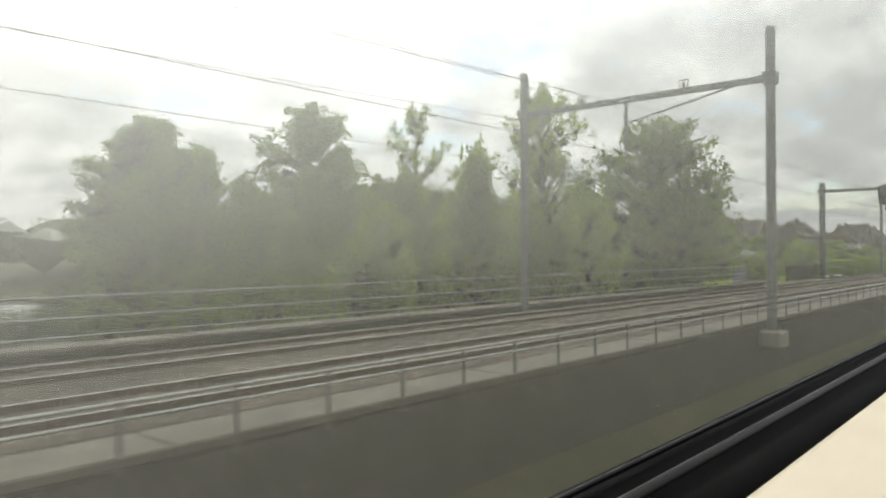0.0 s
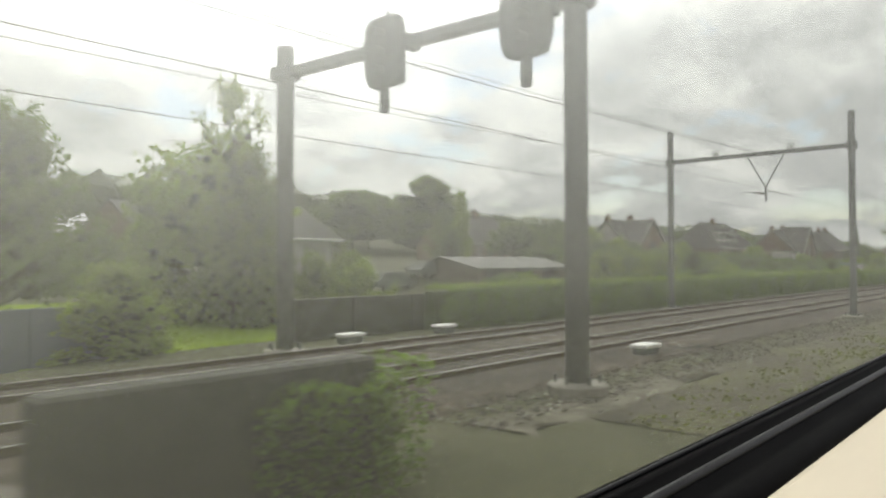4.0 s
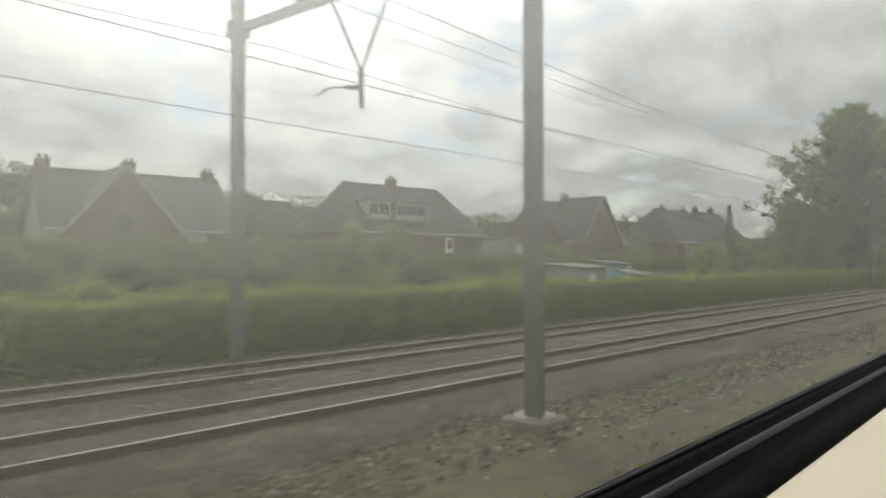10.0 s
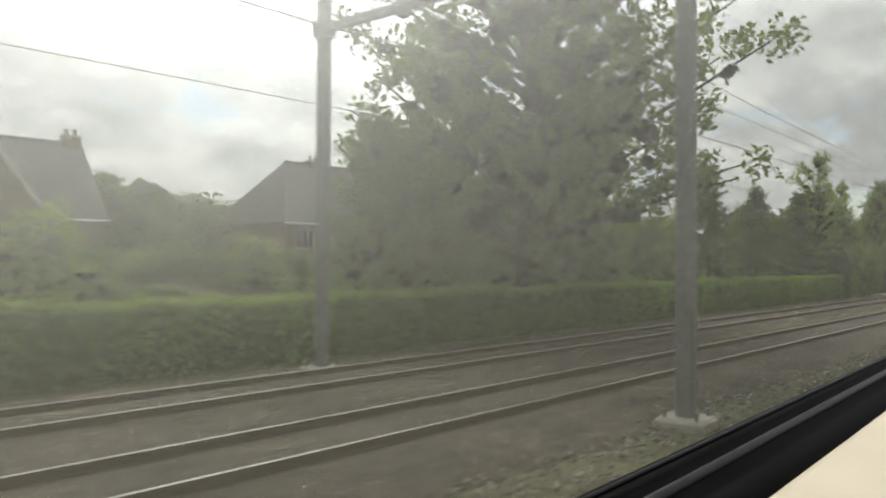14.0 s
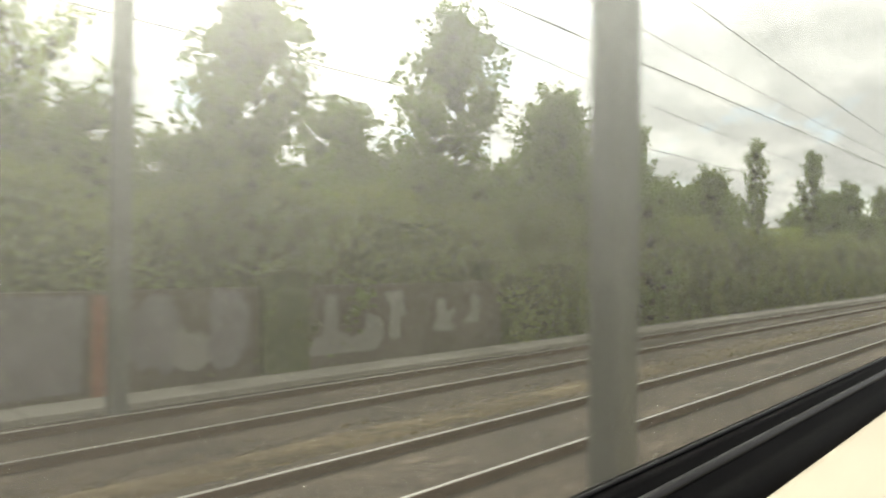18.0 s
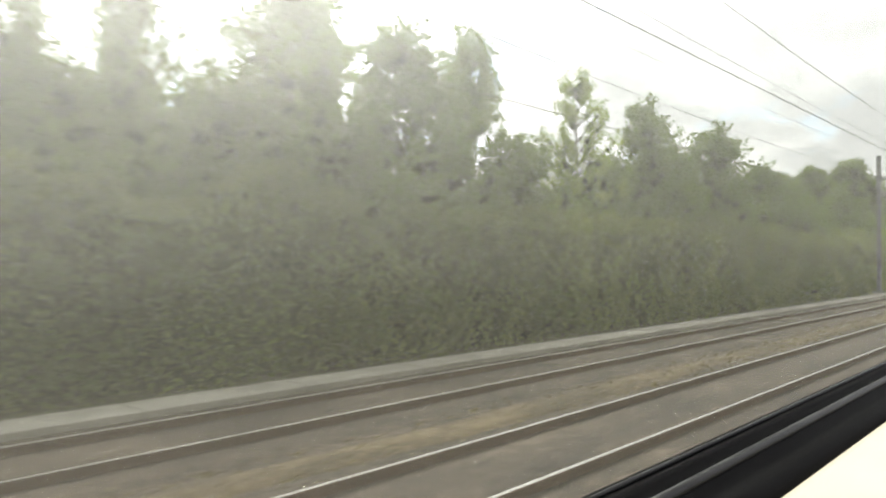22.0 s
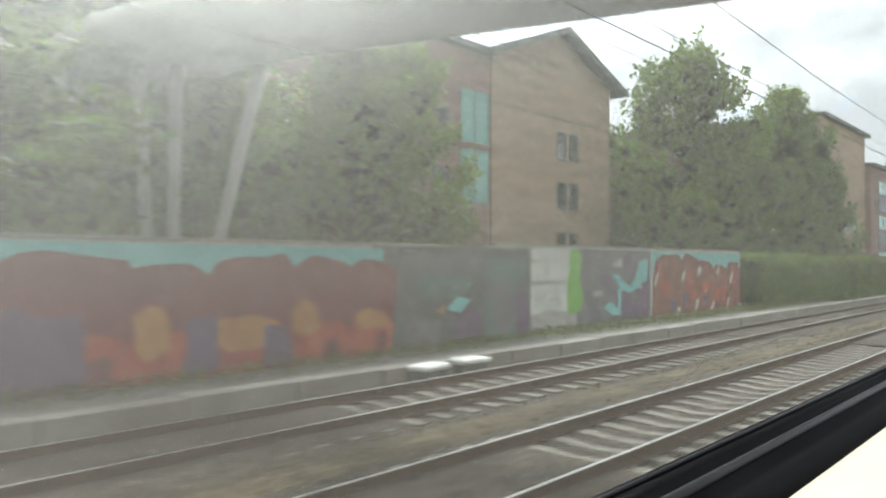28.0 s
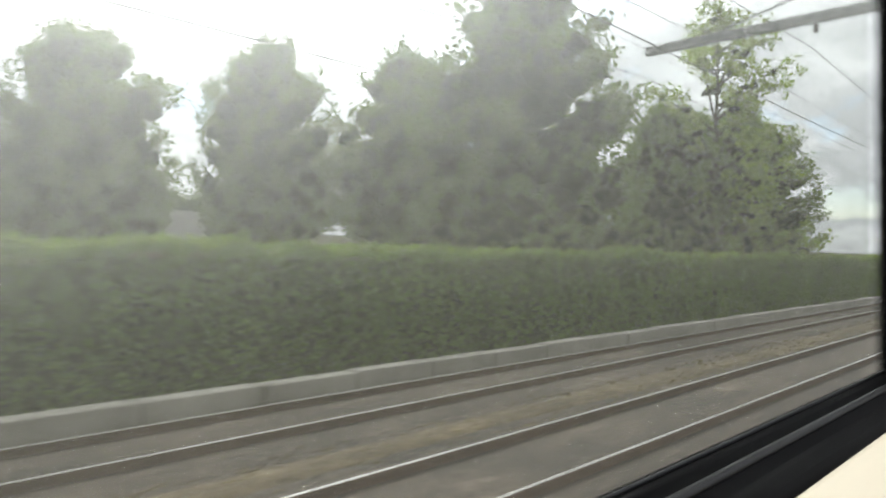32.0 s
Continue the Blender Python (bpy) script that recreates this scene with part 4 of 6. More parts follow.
TREES = [
    ('dome', 53.7, 95.0, 22.1, 23.0),
    ('birch', 51.8, 38.5, 16.7, 7.0),
    ('birch', 51.9, 24.0, 16.6, 9.9),
    ('shade', 51.8, 14.0, 12.0, 12.5),
    ('mix', 27.5, 31.0, 7.0, 6.0),
    ('bush', 24.0, 31.0, 5.0, 4.1),
    ('bush', 42.4, 24.0, 9.5, 6.3),
    ('bush', 74.4, 22.0, 7.8, 9.1),
    ('mix', 40.5, 22.0, 9.0, 5.8),
    ('birch', 48.5, 22.0, 15.2, 4.9),
    ('birch', 73.2, 18.0, 10.4, 3.6),
    ('mix', 74.4, 18.3, 7.4, 4.6),
    ('bush', 39.0, 12.0, 5.1, 4.8),
    ('bush', 77.1, 14.0, 2.1, 2.9),
    ('shade', 64.6, 20.0, 8.2, 6.5),
    ('bush', 72.6, 24.0, 5.1, 3.4),
    ('round', 139.7, 85.0, 14.5, 14.5),
    ('dome', 153.3, 80.0, 17.7, 15.8),
    ('bush', 65.0, 11.0, 2.1, 3.9),
    ('bush', 148.0, 44.0, 6.9, 6.5),
    ('round', 143.4, 85.0, 14.5, 12.8),
    ('bush', 114.8, 40.0, 9.4, 2.4),
    ('bush', 109.5, 20.0, 2.9, 5.2),
    ('mix', 113.0, 20.6, 3.2, 4.8),
    ('bush', 117.0, 21.5, 3.3, 5.2),
    ('mix', 227.2, 17.0, 8.4, 8.0),
    ('con', 242.7, 30.0, 10.0, 2.1),
    ('mix', 220.9, 13.0, 7.3, 5.4),
    ('bush', 211.9, 20.0, 3.7, 5.8),
    ('bush', 201.7, 22.0, 3.2, 3.2),
    ('con', 243.7, 10.5, 7.9, 4.4),
    ('con', 250.9, 10.5, 7.2, 3.8),
    ('con', 257.6, 10.0, 7.3, 3.8),
    ('birch', 264.9, 11.0, 10.9, 5.2),
    ('mix', 234.2, 13.0, 7.3, 4.5),
    ('birch', 239.3, 14.0, 7.7, 2.8),
    ('birch', 247.5, 13.0, 7.0, 5.0),
    ('mix', 267.6, 12.0, 8.0, 5.0),
    ('mix', 271.9, 11.5, 6.9, 5.6),
    ('mix', 269.8, 12.0, 7.9, 3.4),
    ('birch', 274.9, 12.0, 9.5, 3.8),
    ('mix', 287.9, 11.3, 10.3, 6.4),
    ('mix', 279.3, 9.9, 8.4, 5.4),
    ('mix', 283.3, 11.6, 6.6, 5.2),
    ('mix', 295.6, 9.2, 7.7, 4.4),
    ('mix', 293.4, 10.6, 8.2, 5.0),
    ('mix', 298.6, 10.6, 6.9, 4.8),
    ('mix', 291.3, 9.7, 7.9, 5.4),
    ('mix', 306.2, 10.2, 6.7, 5.0),
    ('mix', 303.2, 11.6, 5.9, 4.4),
    ('bush', 78.9, 19.4, 2.6, 3.0),
    ('bush', 81.3, 19.5, 2.7, 3.2),
    ('tall', 310.5, 9.5, 8.7, 2.1),
    ('pop', 324.4, 10.6, 9.8, 2.8),
    ('mix', 323.0, 16.0, 7.0, 5.8),
    ('mix', 331.9, 11.4, 7.5, 5.2),
    ('mix', 338.2, 11.6, 8.6, 5.5),
    ('mix', 350.4, 11.0, 9.0, 3.1),
    ('mix', 362.5, 12.0, 9.7, 4.4),
    ('mix', 347.6, 11.0, 8.9, 4.4),
    ('mix', 358.8, 11.4, 8.9, 6.2),
    ('mix', 373.3, 11.0, 8.9, 5.4),
    ('mix', 354.8, 11.4, 9.2, 7.0),
    ('birch', 369.5, 12.0, 10.0, 4.0),
    ('mix', 381.6, 11.2, 8.9, 6.6),
    ('mix', 377.9, 11.8, 7.7, 5.0),
    ('birch', 368.7, 12.0, 7.2, 2.2),
    ('mix', 387.8, 11.0, 7.6, 6.1),
    ('mix', 397.8, 12.0, 7.4, 3.0),
    ('tall', 394.2, 12.0, 7.0, 2.2),
    ('mix', 391.0, 12.0, 7.7, 3.4),
    ('mix', 407.2, 11.5, 7.5, 7.0),
    ('mix', 400.0, 12.0, 6.5, 5.6),
    ('mix', 402.6, 11.4, 5.6, 4.6),
    ('dome', 444.3, 28.0, 13.2, 7.0),
    ('dome', 459.7, 28.0, 15.5, 10.8),
    ('dome', 452.5, 30.0, 13.6, 9.5),
    ('dome', 470.0, 30.0, 16.2, 11.5),
    ('dome', 481.2, 28.0, 18.9, 13.2),
    ('mix', 413.9, 12.0, 7.3, 5.6),
    ('mix', 410.6, 12.0, 4.6, 5.0),
    ('bush', 417.6, 10.0, 4.7, 5.9),
    ('mix', 421.5, 11.0, 5.7, 4.8),
    ('mix', 425.2, 11.5, 5.3, 4.6),
    ('dome', 447.8, 28.0, 13.5, 7.0),
    ('mix', 471.0, 15.0, 11.0, 13.8),
    ('mix', 484.2, 22.0, 12.7, 9.7),
    ('bush', 474.8, 13.0, 5.1, 3.0),
    ('mix', 431.0, 15.0, 5.4, 6.0),
    ('mix', 437.0, 16.0, 6.0, 6.5),
    ('mix', 455.0, 14.0, 5.4, 6.0),
    ('mix', 462.0, 14.0, 5.6, 6.0),
    ('mix', 467.5, 12.5, 5.0, 5.0),
    ('round', 566.5, 44.0, 12.4, 7.0),
    ('round', 572.3, 40.0, 15.6, 11.0),
    ('round', 580.3, 33.3, 15.0, 9.0),
    ('round', 587.5, 28.2, 14.8, 10.5),
    ('dome', 584.3, 17.0, 16.7, 11.6),
    ('birch', 601.0, 14.0, 18.5, 11.0),
    ('dome', 599.0, 17.0, 11.8, 9.0),
    ('dome', 606.0, 18.5, 13.0, 11.0),
    ('dome', 617.0, 19.0, 14.5, 13.0),
    ('bigtree', 227.6, 11.4, 18.2, 15.2),
    ('mix', 229.5, 13.0, 6.6, 7.0),
    ('shade', 518.5, 18.0, 17.2, 14.0),
    ('round', 529.5, 14.8, 15.6, 8.0),
    ('mix', 232.5, 12.5, 9.5, 6),
    ('mix', 72.2, 80.0, 24.6, 25.0),
    ('mix', 79.5, 82.0, 20.0, 9.5)
]
for kind, x, y, top, width in TREES:
    plant(kind, x, y, top, width)
# the thicket's own smaller trees, and garden bushes before the houses
r = np.random.default_rng(21)
x = 262.0
while x < 464:
    if not (315 < x < 327 or 401 < x < 407 or 300 < x < 305):
        plant("mix", x, 11.2 + r.uniform(-0.6, 2.2), r.uniform(4.6, 6.6), r.uniform(4.4, 6.0))
    x += r.uniform(1.9, 3.3)
for i in range(150):
    x = r.uniform(84, 262)
    y = r.uniform(11.5, 36)
    if (84 < x < 116 and 19 < y < 34) or (183 < x < 204 and y < 25):
        continue
    top, wide = ground_z(x, y) + r.uniform(1.2, 2.6) + 0.03 * (y - 11), r.uniform(2.6, 5.0)
    if 140 < x < 205 and i % 6:
        top = min(top, max(2.5 + 0.5 * math.sin(i * 2.3), ground_z(x, y) + 0.9))
    plant(("bush", "mix", "round")[i % 3], x, y, top, wide)
for i in range(60):
    x, y = r.uniform(40, 250), r.uniform(47, 100)
    plant("mix" if i % 3 else "round", x, y, ground_z(x, y) + r.uniform(3.5, 6.5), r.uniform(5, 9))
for x, y, top, w in ((480.0, 15.0, 9.8, 7), (484.0, 14.0, 9.6, 7), (487.4, 15.0, 10.2, 6.5), (507, 12.6, 6.0, 5), (512, 12.8, 9.0, 6), (517, 12.4, 8.5, 6), (523, 12.6, 9.2, 6.5), (529, 11.5, 9.8, 5.5)):
    plant("mix", x, y, top, w)
for i in range(20):
    x = r.uniform(-10, 44)
    if 1 < x < 17:
        continue
    plant("bush" if i % 2 else "mix", x, r.uniform(12, 20), r.uniform(1.2, 4.2), r.uniform(4, 6.5))
for x, y in ((50.3, 12.5), (53.0, 12.2), (55.3, 12.9)):
    plant("mix", x, y, 1.9, 3.4)
for i in range(9):
    plant("mix", 19 + 2.7 * i, r.uniform(23, 31), r.uniform(5.5, 8.5), r.uniform(5, 7))
for i in range(15):
    plant("mix", 237 + 2.1 * i, r.uniform(12.5, 22), r.uniform(4.6, 6.4), r.uniform(4.2, 5.6))
for x, y, top in ((47.5, -5.6, -1.1), (53.4, -5.0, 0.25), (55.2, -5.3, -0.6)):
    plant("bush", x, y, top, 2.4)


# ---- hedges and thicket ----
def hedge_mesh(x0, x1, y0, y1, top, seed, per_m=150, leaf=0.07, rough=0.12):
    """Leaves over the near face, the top and into the depth of a clipped or wild hedge."""
    r = np.random.default_rng(seed)
    n = int((x1 - x0) * per_m)
    x = r.uniform(x0, x1, n)
    hgt = np.array([top * (1 + rough * noise.noise((a * 0.35, seed, 0)) + rough * 0.6 * noise.noise((a * 1.3, seed, 5))) for a in x])
    face = r.uniform(0, 1, n) < 0.72
    depth = np.abs(r.normal(0, 0.14, n))
    zf = r.uniform(0, 1, n) ** 0.9 * hgt
    swell, often = (0.7, 0.45) if rough > 0.25 else (0.3, 0.6)
    bulge = np.array([swell * noise.noise((a * often, b * 0.7, seed)) + 0.13 * noise.noise((a * 2.4, b * 2.4, seed + 3.3)) for a, b in zip(x, zf)])
    z = np.where(face, zf, hgt - np.abs(r.normal(0, 0.07, n)))
    y = np.where(face, y0 + bulge + depth, r.uniform(y0, y1, n))
    base = np.array([ground_z(a, y0) for a in x])
    return leaf_cloud(np.stack([x, y, z + base], 1), leaf, r), hgt


def hedge(x0, x1, y0, y1, top, label, seed, per_m=150, leaf=0.07, rough=0.12, mat=None, shoots=True, name="hedge"):
    z = ground_z((x0 + x1) / 2, y0)
    h = thing(name, label, name, ((x0 + x1) / 2, (y0 + y1) / 2, z))
    off = Matrix.Translation((-(x0 + x1) / 2, -(y0 + y1) / 2, -z))
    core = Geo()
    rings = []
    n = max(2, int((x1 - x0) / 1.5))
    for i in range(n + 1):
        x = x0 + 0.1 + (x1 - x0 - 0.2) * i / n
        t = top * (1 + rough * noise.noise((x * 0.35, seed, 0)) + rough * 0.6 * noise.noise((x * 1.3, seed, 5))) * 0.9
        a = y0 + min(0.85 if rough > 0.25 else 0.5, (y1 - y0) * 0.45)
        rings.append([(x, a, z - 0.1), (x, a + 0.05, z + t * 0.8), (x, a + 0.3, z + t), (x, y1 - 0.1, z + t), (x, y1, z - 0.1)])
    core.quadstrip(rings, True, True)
    # closed core behind the leaves, its dark colour standing for shade
    inner = part("shade_core", core, M_HEDGE_SHADE, h, "dark core standing for the shade behind the leaves")
    leaves, _ = hedge_mesh(x0, x1, y0, y1, top, seed, per_m, leaf, rough)
    outer = part("leaves", leaves, mat or M_HEDGE, h)
    if shoots:
        r = np.random.default_rng(seed + 50)
        k = int((x1 - x0) * per_m * 0.5)
        x = r.uniform(x0, x1, k)
        zz = np.array([top * (1 + rough * noise.noise((a * 0.35, seed, 0)) + rough * 0.6 * noise.noise((a * 1.3, seed, 5))) for a in x])
        pts = np.stack([x, y0 + (y1 - y0) * r.uniform(-0.05, 1, k), z + zz + np.abs(r.normal(0, 0.06, k)) - 0.02], 1)
        tips = part("young_shoots", leaf_cloud(pts, leaf, r), M_HEDGETOP, h, "bright young shoots on top")
    for ob in h.children:
        ob.data.transform(off)
    return h


hedge(76, 200, 8.2, 9.4, 1.62, "long clipped green hedge beside the tracks", 3, 680, 0.042)
hedge(200, 262, 8.2, 9.4, 1.62, "long clipped green hedge beside the tracks", 4, 680, 0.042)
hedge(277.9, 279.2, 7.2, 7.55, 2.2, "ivy hanging over the graffiti wall", 13, 420, 0.06, 0.3, M_THICKET, False, "ivy")
hedge(285.2, 290.2, 7.3, 8.4, 2.6, "ivy hanging over the graffiti wall", 19, 620, 0.06, 0.3, M_THICKET, False, "ivy")
hedge(262, 271.0, 7.6, 10.2, 3.6, "wild leafy thicket beside a low wall", 18, 1000, 0.066, 0.3, M_THICKET, False, "thicket")
hedge(271, 290.5, 7.9, 10.6, 3.9, "wild leafy thicket behind a low wall", 20, 1000, 0.066, 0.3, M_THICKET, False, "thicket")
hedge(290, 360, 8.6, 10.6, 3.9, "wild leafy thicket beside the tracks", 5, 1150, 0.064, 0.3, M_THICKET, False, "thicket")
hedge(262, 281, 9.6, 11.6, 3.4, "wild leafy thicket behind a low wall", 9, 420, 0.075, 0.3, M_HEDGE, False, "thicket")
hedge(360, 462, 8.6, 10.6, 3.9, "wild leafy thicket beside the tracks", 6, 1150, 0.064, 0.3, M_THICKET, False, "thicket")
hedge(452, 467.4, 7.4, 9.0, 3.3, "tall green hedge against the painted wall", 7, 420, 0.06)
hedge(503.8, 640, 7.7, 9.2, 2.72, "tall clipped green hedge beside the tracks", 8, 1000, 0.058)
hedge(59.8, 62.1, -3.75, -2.5, 1.5, "olive ivy over the viaduct's end wall", 12, 900, 0.05, 0.2, M_HEDGE, False, "ivy")
hedge(117, 180, 29.5, 32.5, 1.7, "overgrown garden hedge before the houses", 15, 420, 0.09, 0.35, M_LEAF, False, "garden_hedge")
hedge(180, 256, 27.4, 30.0, 1.4, "overgrown garden hedge before the houses", 16, 420, 0.09, 0.35, M_LEAF, False, "garden_hedge")
hedge(118, 182, 17.5, 20.0, 1.8, "rough hedge between the gardens", 17, 420, 0.085, 0.35, M_HEDGE, False, "garden_hedge")


# ---- far woods ----
r = np.random.default_rng(77)
pts = []
for i in range(520):
    x = r.uniform(-60, 900)
    y = r.uniform(105, 150) + 0.05 * abs(x - 300)
    t = ground_z(x, y) + r.uniform(7.0, 10.6) * (0.8 + 0.25 * math.sin(x * 0.02))
    w = r.uniform(4, 8)
    c = np.clip(r.normal(size=(330, 3)), -1.25, 1.25) * np.array((w * 0.45, w * 0.4, 2.6)) + np.array((x, y, t - 3.5))
    pts.append(c)
pts = np.concatenate(pts)
pts[:, 2] = np.maximum(pts[:, 2], 1.0)
g = Geo()
for i in range(330):
    x = -60 + 2.9 * i
    y = 120 + 0.05 * abs(x - 300) + r.uniform(-8, 8)
    lump(g, np.array((x, y, ground_z(x, y) + 10.5 * (0.8 + 0.25 * math.sin(x * 0.02)) - 4.1)), 6.0, r)
stuff("wood_depths", g, M_FAR, "shaded depths of the distant wood", "woods")
stuff("far_woods", leaf_cloud(pts, 0.36, r), M_FAR, "distant wooded rise behind the houses", "woods")


# ---- viaduct ----
viaduct = thing("viaduct", "concrete rail viaduct with steel pipe railings", "viaduct", (0, 2.8, -4.6))
def vpart(name, g, mat, parent=None, label=""):
    ob = part(name, g, mat, parent or viaduct, label)
    ob.data.transform(Matrix.Translation((0, -2.8, 4.6)))
    return ob


vpart("side_wall", Geo().box(-80, 58, -3.0, -2.6, -4.9, -0.02, 0.03), M_DARKWALL, None, "dark side wall")
vpart("side_wall", Geo().box(-80, 58, 8.2, 8.6, -4.9, -0.12, 0.03), M_DARKWALL, None, "dark side wall")
vpart("deck", Geo().box(-80, 61, -2.55, 8.15, -1.3, -0.36, 0.03), M_CONCRETE)
n = 23
for i in range(n):
    x = -80 + 6 * i
    vpart("coping_slab", Geo().box(x + 0.01, x + 5.98, -3.08, -2.15, 0.02, 0.15, 0.025), M_OLDCONC, None, "stained concrete coping slab")
    vpart("coping_slab", Geo().box(x + 0.01, x + 5.98, 7.75, 8.7, -0.12, 0.0, 0.025), M_OLDCONC, None, "stained concrete coping slab")


def railing(y, z0, heights, spacing, x0, x1, label):
    r = vpart("railing", Geo().tube([(x0, y, z0 + heights[0]), (x1, y, z0 + heights[0])], 0.022, 6), M_PIPE, None, label)
    for h in heights[1:]:
        ob = part("rail_pipe", Geo().tube([(x0, y - 2.8, z0 + h + 4.6), (x1, y - 2.8, z0 + h + 4.6)], 0.02, 6), M_PIPE, r)
    post = Geo().box(-0.022, 0.022, -0.022, 0.022, -0.2, heights[0] + 0.02, 0.006).mesh("railing_post", M_STEEL)
    for i in range(int((x1 - x0) / spacing) + 1):
        ob = part("railing_post", post, M_STEEL, r)
        ob.location = (x0 + i * spacing, y - 2.8, z0 + 4.6)


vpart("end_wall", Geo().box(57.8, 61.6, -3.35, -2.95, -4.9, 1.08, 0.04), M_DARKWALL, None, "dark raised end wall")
railing(-3.05, 0.15, (0.54, 0.37), 1.36, -45.55, 57.5, "steel pipe railing along the parapet")
railing(8.6, 0.0, (1.16, 0.63, 0.16), 5.1, -40, 56, "steel pipe railing along the parapet")
g = Geo()
g.quadstrip([[(x, -4.0 - 1.1 * noise.noise((x * 0.5, 2, 0)) - 0.5 * noise.noise((x * 1.9, 4, 0)) + 0.09 * (x - 66), ground_z(x, -4.6) - 0.03), (x, -3.5, ground_z(x, -3.5) + 0.035), (x, -2.8, ground_z(x, -2.8) + 0.035), (x, -2.1 + 0.6 * noise.noise((x * 0.7, 5, 0)) + 0.3 * noise.noise((x * 2.3, 7, 0)), ground_z(x, -2.1) - 0.03)] for x in (64.4 + 0.3 * i for i in range(30))], False)
structure("gravel_patch", g, M_SAND, "pale trampled gravel round the gantry's foot", "gravel", True)
structure("water", Geo().box(-140, 50, 40, 140, -4.4, -4.2), M_WATER, "still grey water of a pond", "water")
structure("meadow", ribbon(57, 90, 12.4, 46, -0.6, 1.5, 2.4), M_MEADOW, "bright mown green meadow", "meadow")


# ---- signal gantry ----
gan = thing("signal_gantry", "steel gantry with two signal heads hanging over the tracks", "signal gantry", (67.75, -2.4, -0.34))
gan.matrix_basis = pose(67.75, -2.4, -0.34, 0, 0, 2.0)
for y, top in ((0.0, 8.6), (8.8, 8.35)):
    post = part("post", Geo().lathe([(0.23, 0.2), (0.23, top - 0.1), (0.2, top)], 14, (0, y, 0)), M_STEEL, gan, "round grey steel post", True)
    part("foundation", Geo().lathe([(0.58, -0.3), (0.58, 0.2), (0.54, 0.24), (0.3, 0.26)], 16, (0, y, 0)), M_CONCRETE, post, "round concrete footing")
    for k in range(6):
        a = k * math.pi / 3
        part("anchor_bolt", Geo().tube([(0.42 * math.cos(a), y + 0.42 * math.sin(a), 0.24), (0.42 * math.cos(a), y + 0.42 * math.sin(a), 0.4)], 0.04, 6), M_STEEL, post)
    part("bracket", Geo().box(-0.3, 0.3, y - 0.32, y + 0.32, 7.45, 7.8, 0.05), M_STEEL, post)
part("beam", Geo().box(-0.16, 0.16, 0.2, 8.6, 7.5, 7.75, 0.03), M_STEEL, gan, "box-section gantry beam")
for y in (0.35, 3.95):
    head = part("signal_head", Geo().quadstrip([[(dx, y + w * math.copysign(abs(math.cos(a)) ** 0.45, math.cos(a)), 7.05 + h * math.copysign(abs(math.sin(a)) ** (0.45 if math.sin(a) > 0 else 0.8), math.sin(a))) for a in (math.pi * (k + 0.5) / 10 for k in range(20))] for dx, w, h in ((-1.28, 0.54, 0.74), (-1.24, 0.58, 0.78), (-1.16, 0.58, 0.78), (-1.14, 0.54, 0.74))], True, True), M_BLACK, gan, "dark rounded backing board")
    part("lamp_case", Geo().box(-1.14, -0.8, y - 0.3, y + 0.3, 6.4, 7.7, 0.06), M_BLACK, head)
    part("bracket", Geo().box(-0.85, -0.14, y - 0.12, y + 0.12, 7.3, 7.62, 0.02), M_STEEL, head)
    for k in range(3):
        part("lamp_hood", Geo().tube([(-1.28, y, 6.65 + 0.4 * k), (-1.58, y, 6.62 + 0.4 * k)], 0.11, 10), M_BLACK, head)
    part("hanger", Geo().box(-1.27, -1.13, y - 0.1, y + 0.1, 5.75, 6.3, 0.02), M_BLACK, head)
    part("ladder_hook", Geo().tube([(-1.1, y, 7.65), (-1.1, y, 8.0)], 0.04, 6), M_STEEL, head)


def track_box(x, y, z, turn=0):
    b = thing("track_cabinet", "small white lidded box beside the track", "track box", (x, y, z), "white track boxes")
    b.matrix_basis = pose(x, y, z, 0, 0, turn)
    part("lid", Geo().box(-0.42, 0.42, -0.26, 0.26, 0.2, 0.3, 0.03), M_WHITE, b, "white lid")
    part("body", Geo().box(-0.36, 0.36, -0.2, 0.2, 0.02, 0.2, 0.02), M_GREYPAINT, b)
    for a in (-0.3, 0.3):
        part("leg", Geo().box(a - 0.04, a + 0.04, -0.15, 0.15, -0.12, 0.03, 0.01), M_STEEL, b)
    return b


track_box(73.6, -0.95, -0.24)
track_box(74.4, 6.85, -0.2)
track_box(70.2, 6.9, -0.2)
track_box(479.0, 5.75, -0.14, 8)
track_box(480.3, 5.8, -0.14, -5)


# ---- houses ----
def window(parent, x, z, w, h, y, pane=None, frame=None, bars=1):
    """A window in a wall that faces the line, at height z."""
    g = Geo()
    for a, b, c, d in ((-w / 2, w / 2, 0, 0.07), (-w / 2, w / 2, h - 0.07, h), (-w / 2, -w / 2 + 0.07, 0.07, h - 0.07), (w / 2 - 0.07, w / 2, 0.07, h - 0.07)):
        g.box(x + a, x + b, y - 0.05, y + 0.02, z + c, z + d)
    for k in range(bars):
        c = x - w / 2 + w * (k + 1) / (bars + 1)
        g.box(c - 0.03, c + 0.03, y - 0.045, y + 0.02, z + 0.07, z + h - 0.07)
    win = part("window", g, frame or M_RENDERED, parent, "pale-framed window")
    part("pane", Geo().box(x - w / 2 + 0.07, x + w / 2 - 0.07, y - 0.015, y + 0.01, z + 0.07, z + h - 0.07), pane or M_PANE, win)
    part("sill", Geo().box(x - w / 2 - 0.06, x + w / 2 + 0.06, y - 0.12, y + 0.02, z - 0.06, z - 0.005, 0.01), M_CONCRETE, win)
    return win


